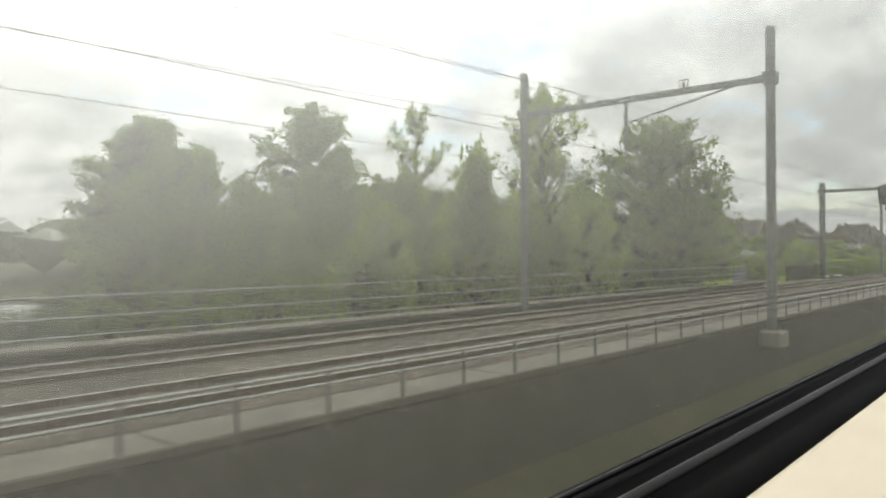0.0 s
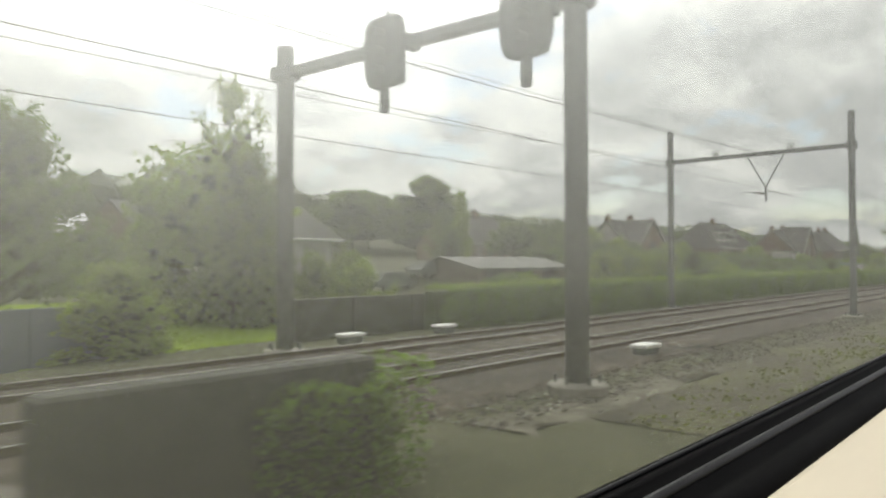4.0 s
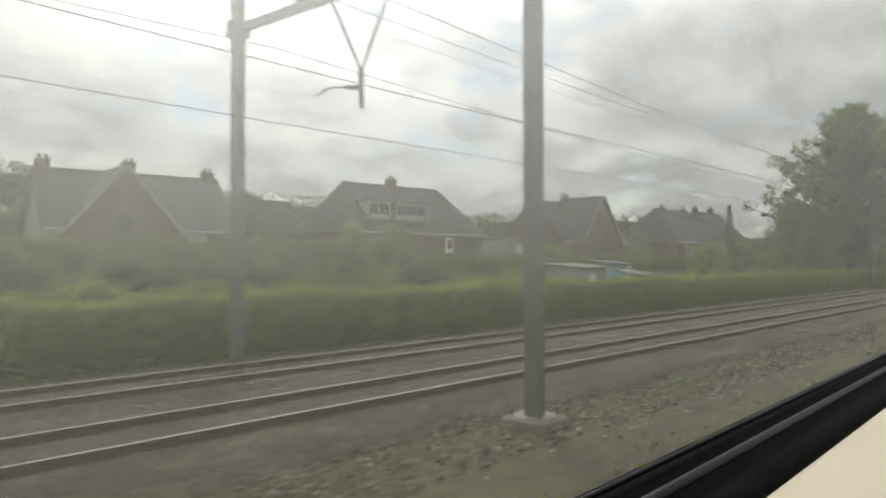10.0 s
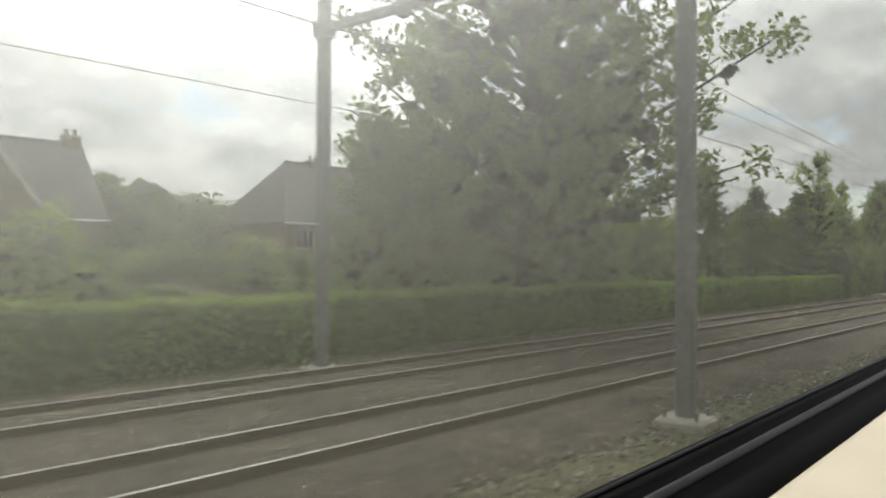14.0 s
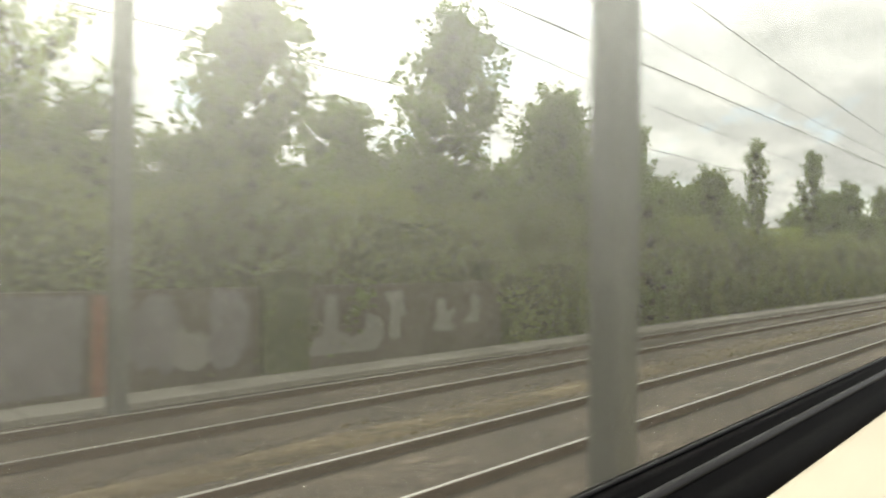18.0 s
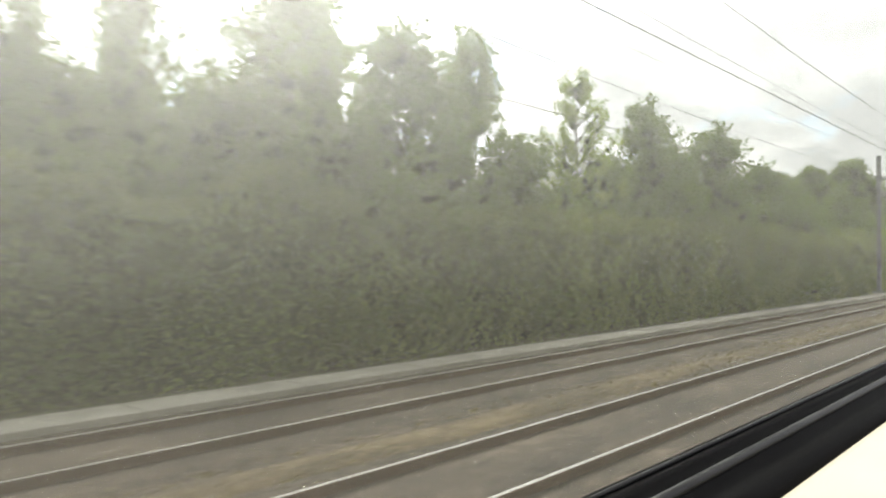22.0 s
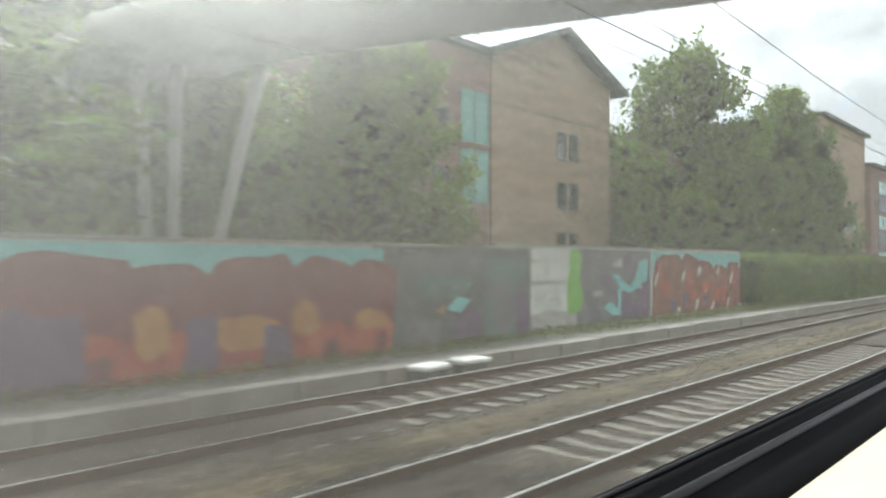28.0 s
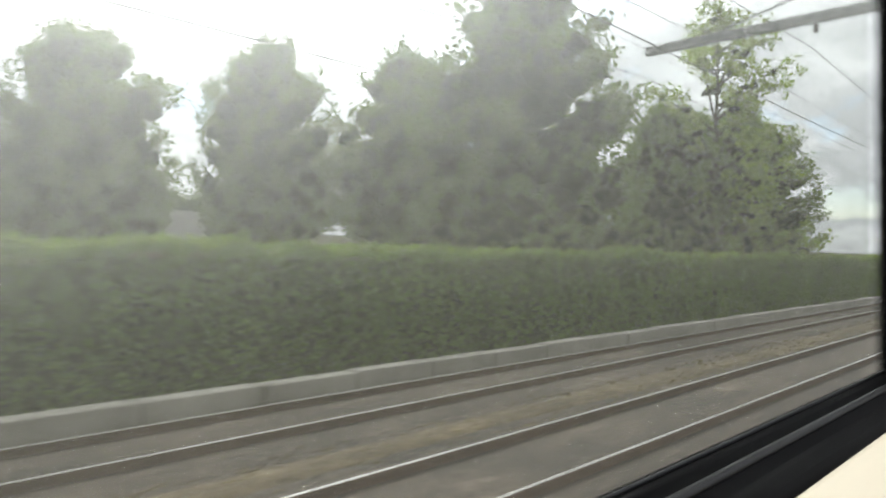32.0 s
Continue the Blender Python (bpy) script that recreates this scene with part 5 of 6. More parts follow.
def chimney(parent, x, y, z0, z1, w=0.9):
    c = part("chimney", Geo().box(x - w / 2, x + w / 2, y - 0.35, y + 0.35, z0, z1, 0.03), M_BRICK, parent, "brick chimney")
    part("cap", Geo().box(x - w / 2 - 0.08, x + w / 2 + 0.08, y - 0.43, y + 0.43, z1 - 0.12, z1 + 0.02, 0.02), M_CONCRETE, c)
    for a in (-w / 4, w / 4):
        part("pot", Geo().lathe([(0.13, 0), (0.11, 0.3), (0.13, 0.34)], 8, (x + a, y, z1 + 0.02)), M_RBRICK, c)


def roof_slab(g, a, b, c, d, t=0.16):
    """A sloping slab, corners a b (eave) c d (ridge)."""
    low = [(p[0], p[1], p[2] - t) for p in (a, b, c, d)]
    base = len(g.v)
    g.v += [a, b, c, d] + low
    g.f += [tuple(base + i for i in q) for q in ((0, 1, 2, 3), (7, 6, 5, 4), (0, 4, 5, 1), (1, 5, 6, 2), (2, 6, 7, 3), (3, 7, 4, 0))]


def house(label, x, y, length, depth, eave, ridge, hip=0.0, gable=None, chimneys=(), walls=None, dormers=(), windows=True, turn=0, front=None):
    """A house on the ground at x, y (middle of its front), the ridge along the line. Heights over the rails."""
    z0 = ground_z(x, y) - 0.1
    walls = walls or M_BRICK
    h = thing("house", label, "house", (x, y, z0), "houses beyond the hedge")
    h.matrix_basis = pose(x, y, z0, 0, 0, turn)
    e, t, L, D = eave - z0, ridge - z0, length / 2, depth
    g = Geo()
    if hip:
        g.box(-L, L, 0, D, 0, e)
    else:
        g.quadstrip([[(s, 0, 0), (s, D, 0), (s, D, e), (s, D / 2, t - 0.1), (s, 0, e)] for s in (-L, L)], True, True)
    wall = part("wall", g, walls, h, "pale rendered wall" if walls is M_RENDERED else "brick wall")
    g, o = Geo(), 0.4
    drop = (t - e) * o / (D / 2)
    A, B, C, Dd = (-L - o, -o, e - drop), (L + o, -o, e - drop), (L + o - hip, D / 2, t), (-L - o + hip, D / 2, t)
    E, F = (L + o, D + o, e - drop), (-L - o, D + o, e - drop)
    roof_slab(g, A, B, C, Dd)
    roof_slab(g, E, F, Dd, C)
    if hip:
        roof_slab(g, B, E, C, C)
        roof_slab(g, F, A, Dd, Dd)
    roof = part("roof", g, M_TILE, h, "dark tiled roof")
    part("ridge_tiles", Geo().tube([(-L - o + hip, D / 2, t + 0.02), (L + o - hip, D / 2, t + 0.02)], 0.1, 6), M_TILE, roof)
    part("gutter", Geo().tube([(-L - o, -o - 0.05, e - drop - 0.05), (L + o, -o - 0.05, e - drop - 0.05)], 0.07, 6), M_WHITE, roof, "pale gutter")
    for cx, rise in chimneys:
        chimney(h, cx, D / 2, t - 0.6, t + rise)
    if gable:
        gx, gw, gt = gable
        gt -= z0
        f = -1.2
        gw2 = gw / 2
        front = part("gable_wall", Geo().quadstrip([[(gx - gw2, s, 0), (gx + gw2, s, 0), (gx + gw2, s, e * 0.78), (gx, s, gt - 0.15), (gx - gw2, s, e * 0.78)] for s in (f, 1.0)], True, True), front or walls, h, "pointed gable wall")
        g = Geo()
        for s in (-1, 1):
            roof_slab(g, (gx + s * (gw2 + 0.35), f - 0.35, e * 0.78 - 0.35), (gx + s * (gw2 + 0.35), D / 2, e * 0.78 - 0.35), (gx, D / 2, gt), (gx, f - 0.35, gt), 0.14)
        part("gable_roof", g, M_TILE, h, "steep tiled gable roof")
        g = Geo()
        for s in (-1, 1):
            g.beam((gx + s * (gw2 + 0.33), f - 0.38, e * 0.78 - 0.45), (gx, f - 0.38, gt - 0.12), 0.05, 0.26)
        part("bargeboard", g, M_RENDERED, h, "weathered white bargeboards")
        window(front, gx, 0.9, 1.6, 1.3, f)
        window(front, gx, e * 0.8, 1.3, 1.2, f)
    if windows:
        k = 0
        for wx in np.arange(-L + 1.4, L - 0.9, 2.6):
            if gable and abs(wx - gable[0]) < gable[1] / 2 + 0.7:
                continue
            if k % 3 == 1:
                d = part("door", Geo().box(wx - 0.5, wx + 0.5, -0.06, 0.0, 0.1, 2.2, 0.01), M_WHITE, h, "white door")
                part("door_pane", Geo().box(wx - 0.32, wx + 0.32, -0.075, -0.05, 1.2, 2.0), M_PANE, d)
            else:
                window(wall, wx, 1.0, 1.5, 1.3, 0.0, bars=2)
            k += 1
    for dx, dw in dormers:
        zz = e + (t - e) * 0.3
        dy = D / 2 * 0.3
        d = part("dormer", Geo().box(dx - dw / 2, dx + dw / 2, dy - 0.5, dy + 2.4, zz - 0.5, zz + 1.15, 0.03), M_RENDERED, h, "pale boxed dormer")
        part("dormer_roof", Geo().box(dx - dw / 2 - 0.15, dx + dw / 2 + 0.15, dy - 0.75, dy + 2.4, zz + 1.15, zz + 1.3, 0.03), M_ROOFGREY, d)
        for k in range(max(1, int(dw / 1.2))):
            part("pane", Geo().box(dx - dw / 2 + 0.15 + k * 1.2, dx - dw / 2 + 1.15 + k * 1.2, dy - 0.52, dy - 0.49, zz, zz + 0.95), M_PANE, d)
    return h


house("pale house with steep tiled roof and white gable boards", 168.0, 43.7, 13.2, 8.6, 4.9, 9.05, gable=(-2.0, 8.2, 9.15), chimneys=((-6.2, 0.7), (-0.2, 0.9), (6.1, 0.6)), walls=M_RENDERED, front=M_BRICK, turn=-8)
house("wide brick house with hipped tiled roof and one chimney", 192.0, 38.9, 16.6, 8.6, 5.2, 9.5, hip=2.6, chimneys=((-0.2, 0.7),), dormers=((-4.5, 2.6), (-0.6, 4.0)), turn=-3)
house("brown brick house with three chimneys and a pointed gable", 213.1, 33.1, 11.6, 8.2, 4.7, 8.75, gable=(-0.5, 7.2, 9.25), chimneys=((-5.5, 0.45), (0.1, 0.75), (5.6, 0.45)), dormers=(), turn=-3)
house("brick house with hipped dark roof and two chimneys", 238.2, 31.8, 16.4, 8.6, 5.0, 9.1, hip=3.2, chimneys=((-3.0, 0.3), (3.5, 0.35)))
house("tiled house roof showing over garden trees", 265, 38.0, 11, 9, 6.0, 10.3, chimneys=((-4.6, 0.7), (1.6, 0.9)))
house("brick house with plain gabled roof among gardens", 143.0, 58.0, 13, 9, 5.2, 9.4, chimneys=((2.0, 0.9),))
house("dark gabled house on the far slope among trees", 111.0, 100.0, 9.0, 8.0, 8.0, 12.0, windows=False, turn=35)
house("small pale house with a pointed dark roof beside trees", 79.75, 21.0, 3.2, 3.4, 3.85, 5.4, hip=1.35, walls=M_RENDERED, windows=False)
house("long brick terrace roof with three chimneys above the thicket", 316, 28.5, 27, 8, 5.6, 8.9, chimneys=((2.2, 0.8), (7.4, 0.7), (11.8, 0.7)), dormers=((6.0, 3.6),))
house("dark tiled house roof behind the thicket", 411, 19.5, 9, 8, 3.6, 5.6)
house("small brick house behind park trees", 586, 60, 14, 9, 4.0, 7.0)
house("brick house at the end of the row", 262, 60, 12, 9, 5.5, 10.2, chimneys=((1.0, 0.8),))


def shed(label, x, y, w, d, top, wall, roof_mat, door=None):
    z0 = ground_z(x, y) - 0.05
    s = thing("garden_shed", label, "shed", (x, y, z0), "garden sheds")
    h = top - z0
    part("wall", Geo().box(-w / 2, w / 2, 0, d, 0, h - 0.12, 0.02), wall, s)
    g = Geo()
    roof_slab(g, (-w / 2 - 0.3, -0.35, h - 0.1), (w / 2 + 0.3, -0.35, h - 0.1), (w / 2 + 0.3, d + 0.3, h + 0.18), (-w / 2 - 0.3, d + 0.3, h + 0.18), 0.1)
    part("roof", g, roof_mat, s)
    dr = part("door", Geo().box(-0.45, 0.45, -0.05, 0.0, 0.05, min(2.0, h - 0.25), 0.01), door or M_WHITE, s, "white shed door")
    part("handle", Geo().tube([(0.32, -0.07, 1.0), (0.32, -0.07, 1.15)], 0.02, 6), M_STEEL, dr)
    window(s, w * 0.3, 1.0, 0.8, 0.7, 0.0)
    return s


shed("turquoise painted garden shed with a pale flat roof", 200.0, 22.0, 3.6, 2.6, 2.1, M_TURQ, M_ROOFGREY)
shed("low grey garden shed with sheet roof", 186.5, 17.5, 3.5, 2.5, 1.9, M_RENDERED, M_ROOFGREY)
shed("glass-roofed garden room beside the house", 195.0, 30.0, 3.6, 3.0, 4.2, M_RENDERED, M_ROOFGREY)
shed("small pale garden store behind the hedge", 183.2, 11.8, 1.6, 1.2, 1.5, M_RENDERED, M_ROOFGREY)

# long farm shed and its neighbours near the viaduct
barn = thing("barn", "long low barn with a grey sheet roof", "barn", (106, 25.5, ground_z(106, 25.5)))
g = Geo()
g.quadstrip([[(s, 0, -0.2), (s, 7, -0.2), (s, 7, 1.1), (s, 3.5, 1.85), (s, 0, 1.1)] for s in (-6.5, 6.5)], True, True)
part("wall", g, M_WOOD, barn, "weathered board wall")
g = Geo()
roof_slab(g, (-7, -0.5, 1.05), (7, -0.5, 1.05), (7, 3.5, 1.98), (-7, 3.5, 1.98), 0.1)
roof_slab(g, (7, 7.5, 1.05), (-7, 7.5, 1.05), (-7, 3.5, 1.98), (7, 3.5, 1.98), 0.1)
part("roof", g, M_ROOFGREY, barn, "grey sheet roof")
for k in range(3):
    part("door", Geo().box(-5.5 + 4 * k, -3.2 + 4 * k, -0.08, 0.0, 0, 0.95, 0.02), M_DARKWALL, barn)

wallp = thing("painted_wall", "low blue-grey painted wall beside the meadow", "wall", (66, 11.5, ground_z(66, 11.5)))
for k in range(3):
    part("panel", Geo().box(-5 + 1.9 * k, -3.12 + 1.9 * k, -0.08, 0.08, -0.2, 1.55, 0.02), M_BLUEGREY if k != 2 else M_PURPLE, wallp)
fence = thing("wooden_fence", "weathered post and rail fence round the meadow", "fence", (58, 15.5, ground_z(58, 15.5)))
for k in range(9):
    part("post", Geo().box(-9 + 2.2 * k - 0.06, -9 + 2.2 * k + 0.06, -0.06, 0.06, -1.2, 1.35, 0.01), M_WOOD, fence)
for z in (0.5, 1.05):
    part("rail", Geo().box(-9.2, 9, 0.06, 0.11, z, z + 0.1, 0.01), M_WOOD, fence)
lw = thing("low_wall", "low grey block wall with coping", "wall", (84, 10.0, ground_z(84, 10)))
for k in range(8):
    part("wall_section", Geo().box(-14 + 3 * k, -11.03 + 3 * k, -0.1, 0.1, -0.1, 1.35, 0.02), M_DARKWALL, lw)
part("coping", Geo().box(-14.1, 10.1, -0.17, 0.17, 1.35, 1.43, 0.02), M_OLDCONC, lw)

garden_wall = thing("garden_wall", "low pale wall before the gabled house", "wall", (162, 40.0, ground_z(162, 40)))
for k in range(8):
    part("wall_section", Geo().box(-12 + 3 * k, -9.02 + 3 * k, -0.1, 0.1, -0.2, 0.55, 0.02), M_RENDERED, garden_wall)
part("coping", Geo().box(-12.1, 12.1, -0.15, 0.15, 0.55, 0.62, 0.02), M_PALE, garden_wall)


def car(label, x, y, z, paint, turn=0):
    c = thing("car", label, "car", (x, y, z), "parked cars")
    c.matrix_basis = pose(x, y, z, 0, 0, turn)
    prof = [(-2.1, 0.35), (-2.15, 0.75), (-1.75, 0.9), (-1.2, 1.4), (0.7, 1.45), (1.35, 0.95), (2.05, 0.8), (2.15, 0.4)]
    part("body", Geo().quadstrip([[(px, s * (0.8 if pz < 1 else 0.66), pz) for px, pz in prof] for s in (-1, 1)], True, True), paint, c)
    part("glass", Geo().box(-1.1, 0.75, -0.78, 0.78, 0.98, 1.33, 0.05), M_PANE, c)
    for a in (-1.3, 1.35):
        for b in (-0.8, 0.8):
            w = part("wheel", Geo().tube([(a, b - 0.1, 0.32), (a, b + 0.1, 0.32)], 0.32, 12), M_BLACK, c)
            part("rim", Geo().tube([(a, b - 0.115, 0.32), (a, b + 0.115, 0.32)], 0.18, 8), M_STEEL, w)
    return c


car("white car parked before the brick house", 154.2, 40.5, ground_z(154, 40), M_WHITE, 20)
car("dark car parked by the barn", 99.7, 30.5, ground_z(99.7, 30.5), M_GREYPAINT)
car("dark car parked by the barn", 94.6, 30, ground_z(94.6, 30), M_GREYPAINT)


# ---- walkway, kerb, walls and footbridge by the station ----
g = thing("cable_trough", "pale concrete cable trough lids beside the track", "cable trough", (0, 6.75, -0.15), kind="structure")
lid = Geo().box(-1.48, 1.48, -0.42, 0.42, -0.12, 0.06, 0.015).mesh("trough_lid", M_CONCRETE)
for k in range(63):
    ob = part("trough_lid", lid, M_CONCRETE, g)
    ob.location = (266 + 3 * k, 0, 0)
kerb = thing("platform_kerb", "low pale concrete kerb beside the track", "kerb", (0, 6.2, -0.2), kind="structure")
stone = Geo().box(-0.98, 0.98, -0.25, 0.12, -0.1, 0.34, 0.02).mesh("kerb_stone", M_CONCRETE)
for k in range(93):
    ob = part("kerb_stone", stone, M_CONCRETE, kerb)
    ob.location = (455 + 2 * k, 0.01 * ((k * 7) % 3), 0.01 * ((k * 5) % 3))
structure("pavement", ribbon(465, 512, 6.2, 12, 0.08, 3, 0.05), M_PATH, "worn grey path behind the kerb", "pavement")


def blob(parent, mat, pts, y, thick, label=""):
    """A patch of paint with that outline in x, z, a little proud of the wall."""
    n = len(pts)
    gg = Geo()
    gg.quadstrip([[(px, y - thick, pz) for px, pz in pts], [(px, y, pz) for px, pz in pts]], True, True)
    return part("paint", gg, mat, parent, label)


def wobbly(x0, x1, z0, z1, seed, amount=0.16, n=22):
    """An uneven rounded outline, like a painted bubble letter."""
    out = []
    for k in range(n):
        a = 2 * math.pi * k / n
        c, s = math.cos(a), math.sin(a)
        e = 0.62
        u = math.copysign(abs(c) ** e, c) * (1 + amount * noise.noise((c * 1.7, s * 1.7, seed)))
        v = math.copysign(abs(s) ** e, s) * (1 + amount * noise.noise((c * 1.7, s * 1.7, seed + 9.5)))
        out.append(((x0 + x1) / 2 + (x1 - x0) / 2 * u, (z0 + z1) / 2 + (z1 - z0) / 2 * v))
    return out


mural = thing("painted_wall", "concrete wall covered in turquoise, orange and maroon graffiti", "wall", (467.5, 7.95, -0.3), "graffiti walls")
for k in range(6):
    part("wall_panel", Geo().box(3 * k, 3 * k + 2.99, 0, 0.2, 0, 2.82, 0.01), M_GREYPAINT if k > 3 else M_RENDERED, mural)
blob(mural, M_TURQ, [(0.02, 2.15), (12.3, 2.15), (12.3, 2.76), (0.02, 2.78)], 0, 0.006, "turquoise band")
blob(mural, M_PURPLE, [(0.02, 0.1), (2.8, 0.1), (3.0, 2.14), (0.02, 2.14)], 0, 0.006, "purple ground")
blob(mural, M_MAROON, [(2.9, 0.05), (12.6, 0.05), (12.6, 1.95), (2.9, 2.0)], 0, 0.008)
for k, (a, b) in enumerate(((2.7, 4.5), (4.4, 6.6), (6.3, 8.2), (8.0, 9.9), (9.8, 11.4), (11.2, 12.8))):
    top = 2.55 + 0.15 * math.sin(k * 2.3)
    blob(mural, M_MAROON, wobbly(a - 0.1, b + 0.12, 0.1, top, k + 0.3), 0, 0.012 + 0.002 * k, "maroon letter outline")
    blob(mural, M_ORANGE, wobbly(a + 0.12, b - 0.1, 0.25, 1.25, k + 20.3), 0, 0.026 + 0.001 * k, "orange letter fill")
    blob(mural, M_AMBER, wobbly(a + 0.15 + 0.2 * math.sin(k * 4.1), a + (b - a) * (0.6 + 0.15 * math.sin(k * 2.7)), 0.85 + 0.12 * math.sin(k * 5.3), 1.55 + 0.12 * math.cos(k * 3.1), k + 40.3, 0.55), 0, 0.034 + 0.001 * k, "amber fill")
    blob(mural, M_MAROON, wobbly(b - 0.75, b - 0.35, 0.3, 0.9, k + 80.3, 0.6), 0, 0.038 + 0.001 * k, "dark patch")
    if k in (0, 2, 3):
        blob(mural, M_PURPLE, wobbly(a + (b - a) * 0.6, b + 0.15 - 0.1 * k, 0.35, 1.75 - 0.15 * k, k + 60.3, 0.55), 0, 0.046 + 0.001 * k, "dark purple shading")
blob(mural, M_PURPLE, wobbly(4.5, 5.9, 0.2, 1.75, 97.3, 0.4), 0, 0.048, "violet patch")
blob(mural, M_GREYPAINT, [(12.5, 0.05), (17.9, 0.05), (17.9, 2.75), (12.8, 2.75)], 0, 0.05, "dark grey-green panel")
blob(mural, M_TEAL, [(15.9, 0.2), (17.35, 0.15), (17.4, 2.25), (16.0, 2.3)], 0, 0.053, "dull teal block")
for k, (a, b, za, zb) in enumerate(((12.9, 14.1, 0.3, 1.1), (13.4, 15.4, 1.5, 2.4), (14.6, 15.7, 0.4, 1.2), (16.3, 17.1, 0.6, 1.5), (13.0, 15.6, 2.1, 2.7), (15.8, 17.7, 2.05, 2.6), (17.2, 17.85, 0.3, 1.9), (16.0, 16.9, 1.5, 2.0))):
    blob(mural, (M_MURKY, M_TEAL, M_PURPLE, M_MURKY)[k % 4], wobbly(a, b, za, zb, k + 91.3, 0.6), 0, 0.055 + 0.0008 * k, "faded smear of paint")
blob(mural, M_TURQ, [(14.4, 1.3), (14.9, 1.2), (15.3, 1.5), (14.8, 1.6)], 0, 0.062)
blob(mural, M_AMBER, [(14.0, 1.25), (14.3, 1.2), (14.3, 1.42)], 0, 0.063)
part("coping", Geo().box(-0.02, 18.02, -0.04, 0.24, 2.82, 2.88, 0.01), M_CONCRETE, mural)

mural2 = thing("painted_wall", "pale concrete wall with white, green, purple and orange graffiti", "wall", (484.9, 8.75, -0.3), "graffiti walls")
for k in range(6):
    part("wall_panel", Geo().box(3.1 * k, 3.1 * k + 3.09, 0, 0.2, 0, 2.95, 0.01), M_RENDERED, mural2)
blob(mural2, M_MURKY, [(4.3, 0.15), (9.5, 0.15), (9.45, 2.88), (4.4, 2.9)], 0, 0.005, "faded mauve ground")
blob(mural2, M_WHITEWASH, [(1.05, 0.95), (1.9, 0.85), (2.7, 0.98), (3.9, 0.85), (3.95, 2.9), (1.0, 2.9)], 0, 0.007, "whitewashed patch")
blob(mural2, M_LIME, [(3.75, 0.8), (4.5, 0.85), (4.7, 1.3), (4.45, 1.9), (4.6, 2.6), (4.35, 2.88), (3.9, 2.85), (3.7, 1.7)], 0, 0.009, "lime green patch")
r = np.random.default_rng(43)
for k, (x, z, w_, h_) in enumerate(((1.1, 1.78, 2.6, 0.1), (1.3, 1.2, 0.14, 0.9), (1.95, 1.3, 0.1, 0.45), (2.5, 1.9, 0.12, 0.8), (3.1, 1.15, 0.1, 0.6), (1.5, 2.45, 0.8, 0.08), (2.6, 1.25, 0.6, 0.08))):
    blob(mural2, M_RENDERED, wobbly(x, x + w_, z, z + h_, k + 5.1, 0.7, 14), 0, 0.011 + 0.0005 * k, "worn grey stroke")
for k in range(9):  # dark scribbles over the mauve ground
    x, z = 4.8 + 0.5 * k + r.uniform(-0.1, 0.1), r.uniform(1.0, 2.3)
    blob(mural2, (M_GREYPAINT, M_RENDERED, M_PURPLE)[k % 3], wobbly(x, x + r.uniform(0.4, 0.8), z, z + r.uniform(0.12, 0.45), k + 25.1, 0.9, 14), 0, 0.006 + 0.0004 * k, "smeared scribble")
blob(mural2, M_PURPLE, [(6.3, 0.2), (9.4, 0.2), (9.3, 2.0), (8.2, 1.75), (7.4, 1.4), (6.9, 0.7)], 0, 0.008, "purple shape")
blob(mural2, M_TURQ, [(6.6, 2.0), (7.0, 2.05), (7.4, 1.75), (7.9, 1.6), (8.3, 1.9), (8.6, 2.5), (9.2, 2.6), (9.2, 1.8), (8.8, 1.7), (8.4, 1.5), (7.8, 1.35), (7.2, 1.5)], 0, 0.014, "turquoise squiggle")
blob(mural2, M_TURQ, [(6.0, 0.9), (6.5, 1.1), (7.0, 0.8), (7.0, 1.5), (7.2, 1.5), (7.2, 0.6), (6.6, 0.6)], 0, 0.012)
blob(mural2, M_TURQ, [(9.6, 2.0), (18.5, 2.0), (18.5, 2.85), (9.6, 2.85)], 0, 0.006, "turquoise band")
r = np.random.default_rng(17)
for k, (a, b) in enumerate(((9.6, 12.3), (12.0, 13.9), (13.5, 15.5), (15.3, 17.3), (17.0, 18.6))):
    top = 2.7 - 0.1 * k + 0.1 * math.sin(k * 1.9)
    w = b - a
    blob(mural2, M_MAROON, wobbly(a - 0.08, b + 0.08, 0.1, top + 0.08, k + 3.7, 0.25), 0, 0.01 + 0.002 * k, "dark letter outline")
    blob(mural2, M_RUSSET, wobbly(a + 0.1, b - 0.12, 0.2, top - 0.1, k + 13.7, 0.35), 0, 0.022 + 0.002 * k, "russet letter fill")
    for j in range(3):
        c, z = a + w * r.uniform(0.2, 0.8), r.uniform(0.5, 2.0)
        blob(mural2, M_ORANGE if j else M_PURPLE, wobbly(c - r.uniform(0.15, 0.4), c + r.uniform(0.15, 0.4), z - r.uniform(0.2, 0.5), z + r.uniform(0.1, 0.5), k + 33.7 + 5 * j, 0.5), 0, 0.034 + 0.002 * j + 0.0004 * k, "darker patch")
    for j in range(2):
        c, z = a + w * (0.12 + 0.6 * j + r.uniform(0, 0.2)), (1.9 if j == 0 else 0.45) + r.uniform(-0.15, 0.25)
        blob(mural2, M_PALE, [(c + 0.13 * (0.6 + r.uniform(0, 0.8)) * math.cos(t) + 0.12 * math.sin(t), z + 0.26 * math.sin(t) * (0.7 + r.uniform(0, 0.5))) for t in (2 * math.pi * i / 9 for i in range(9))], 0, 0.044, "pale highlight")
part("coping", Geo().box(-0.02, 18.62, -0.04, 0.24, 2.95, 3.01, 0.01), M_CONCRETE, mural2)

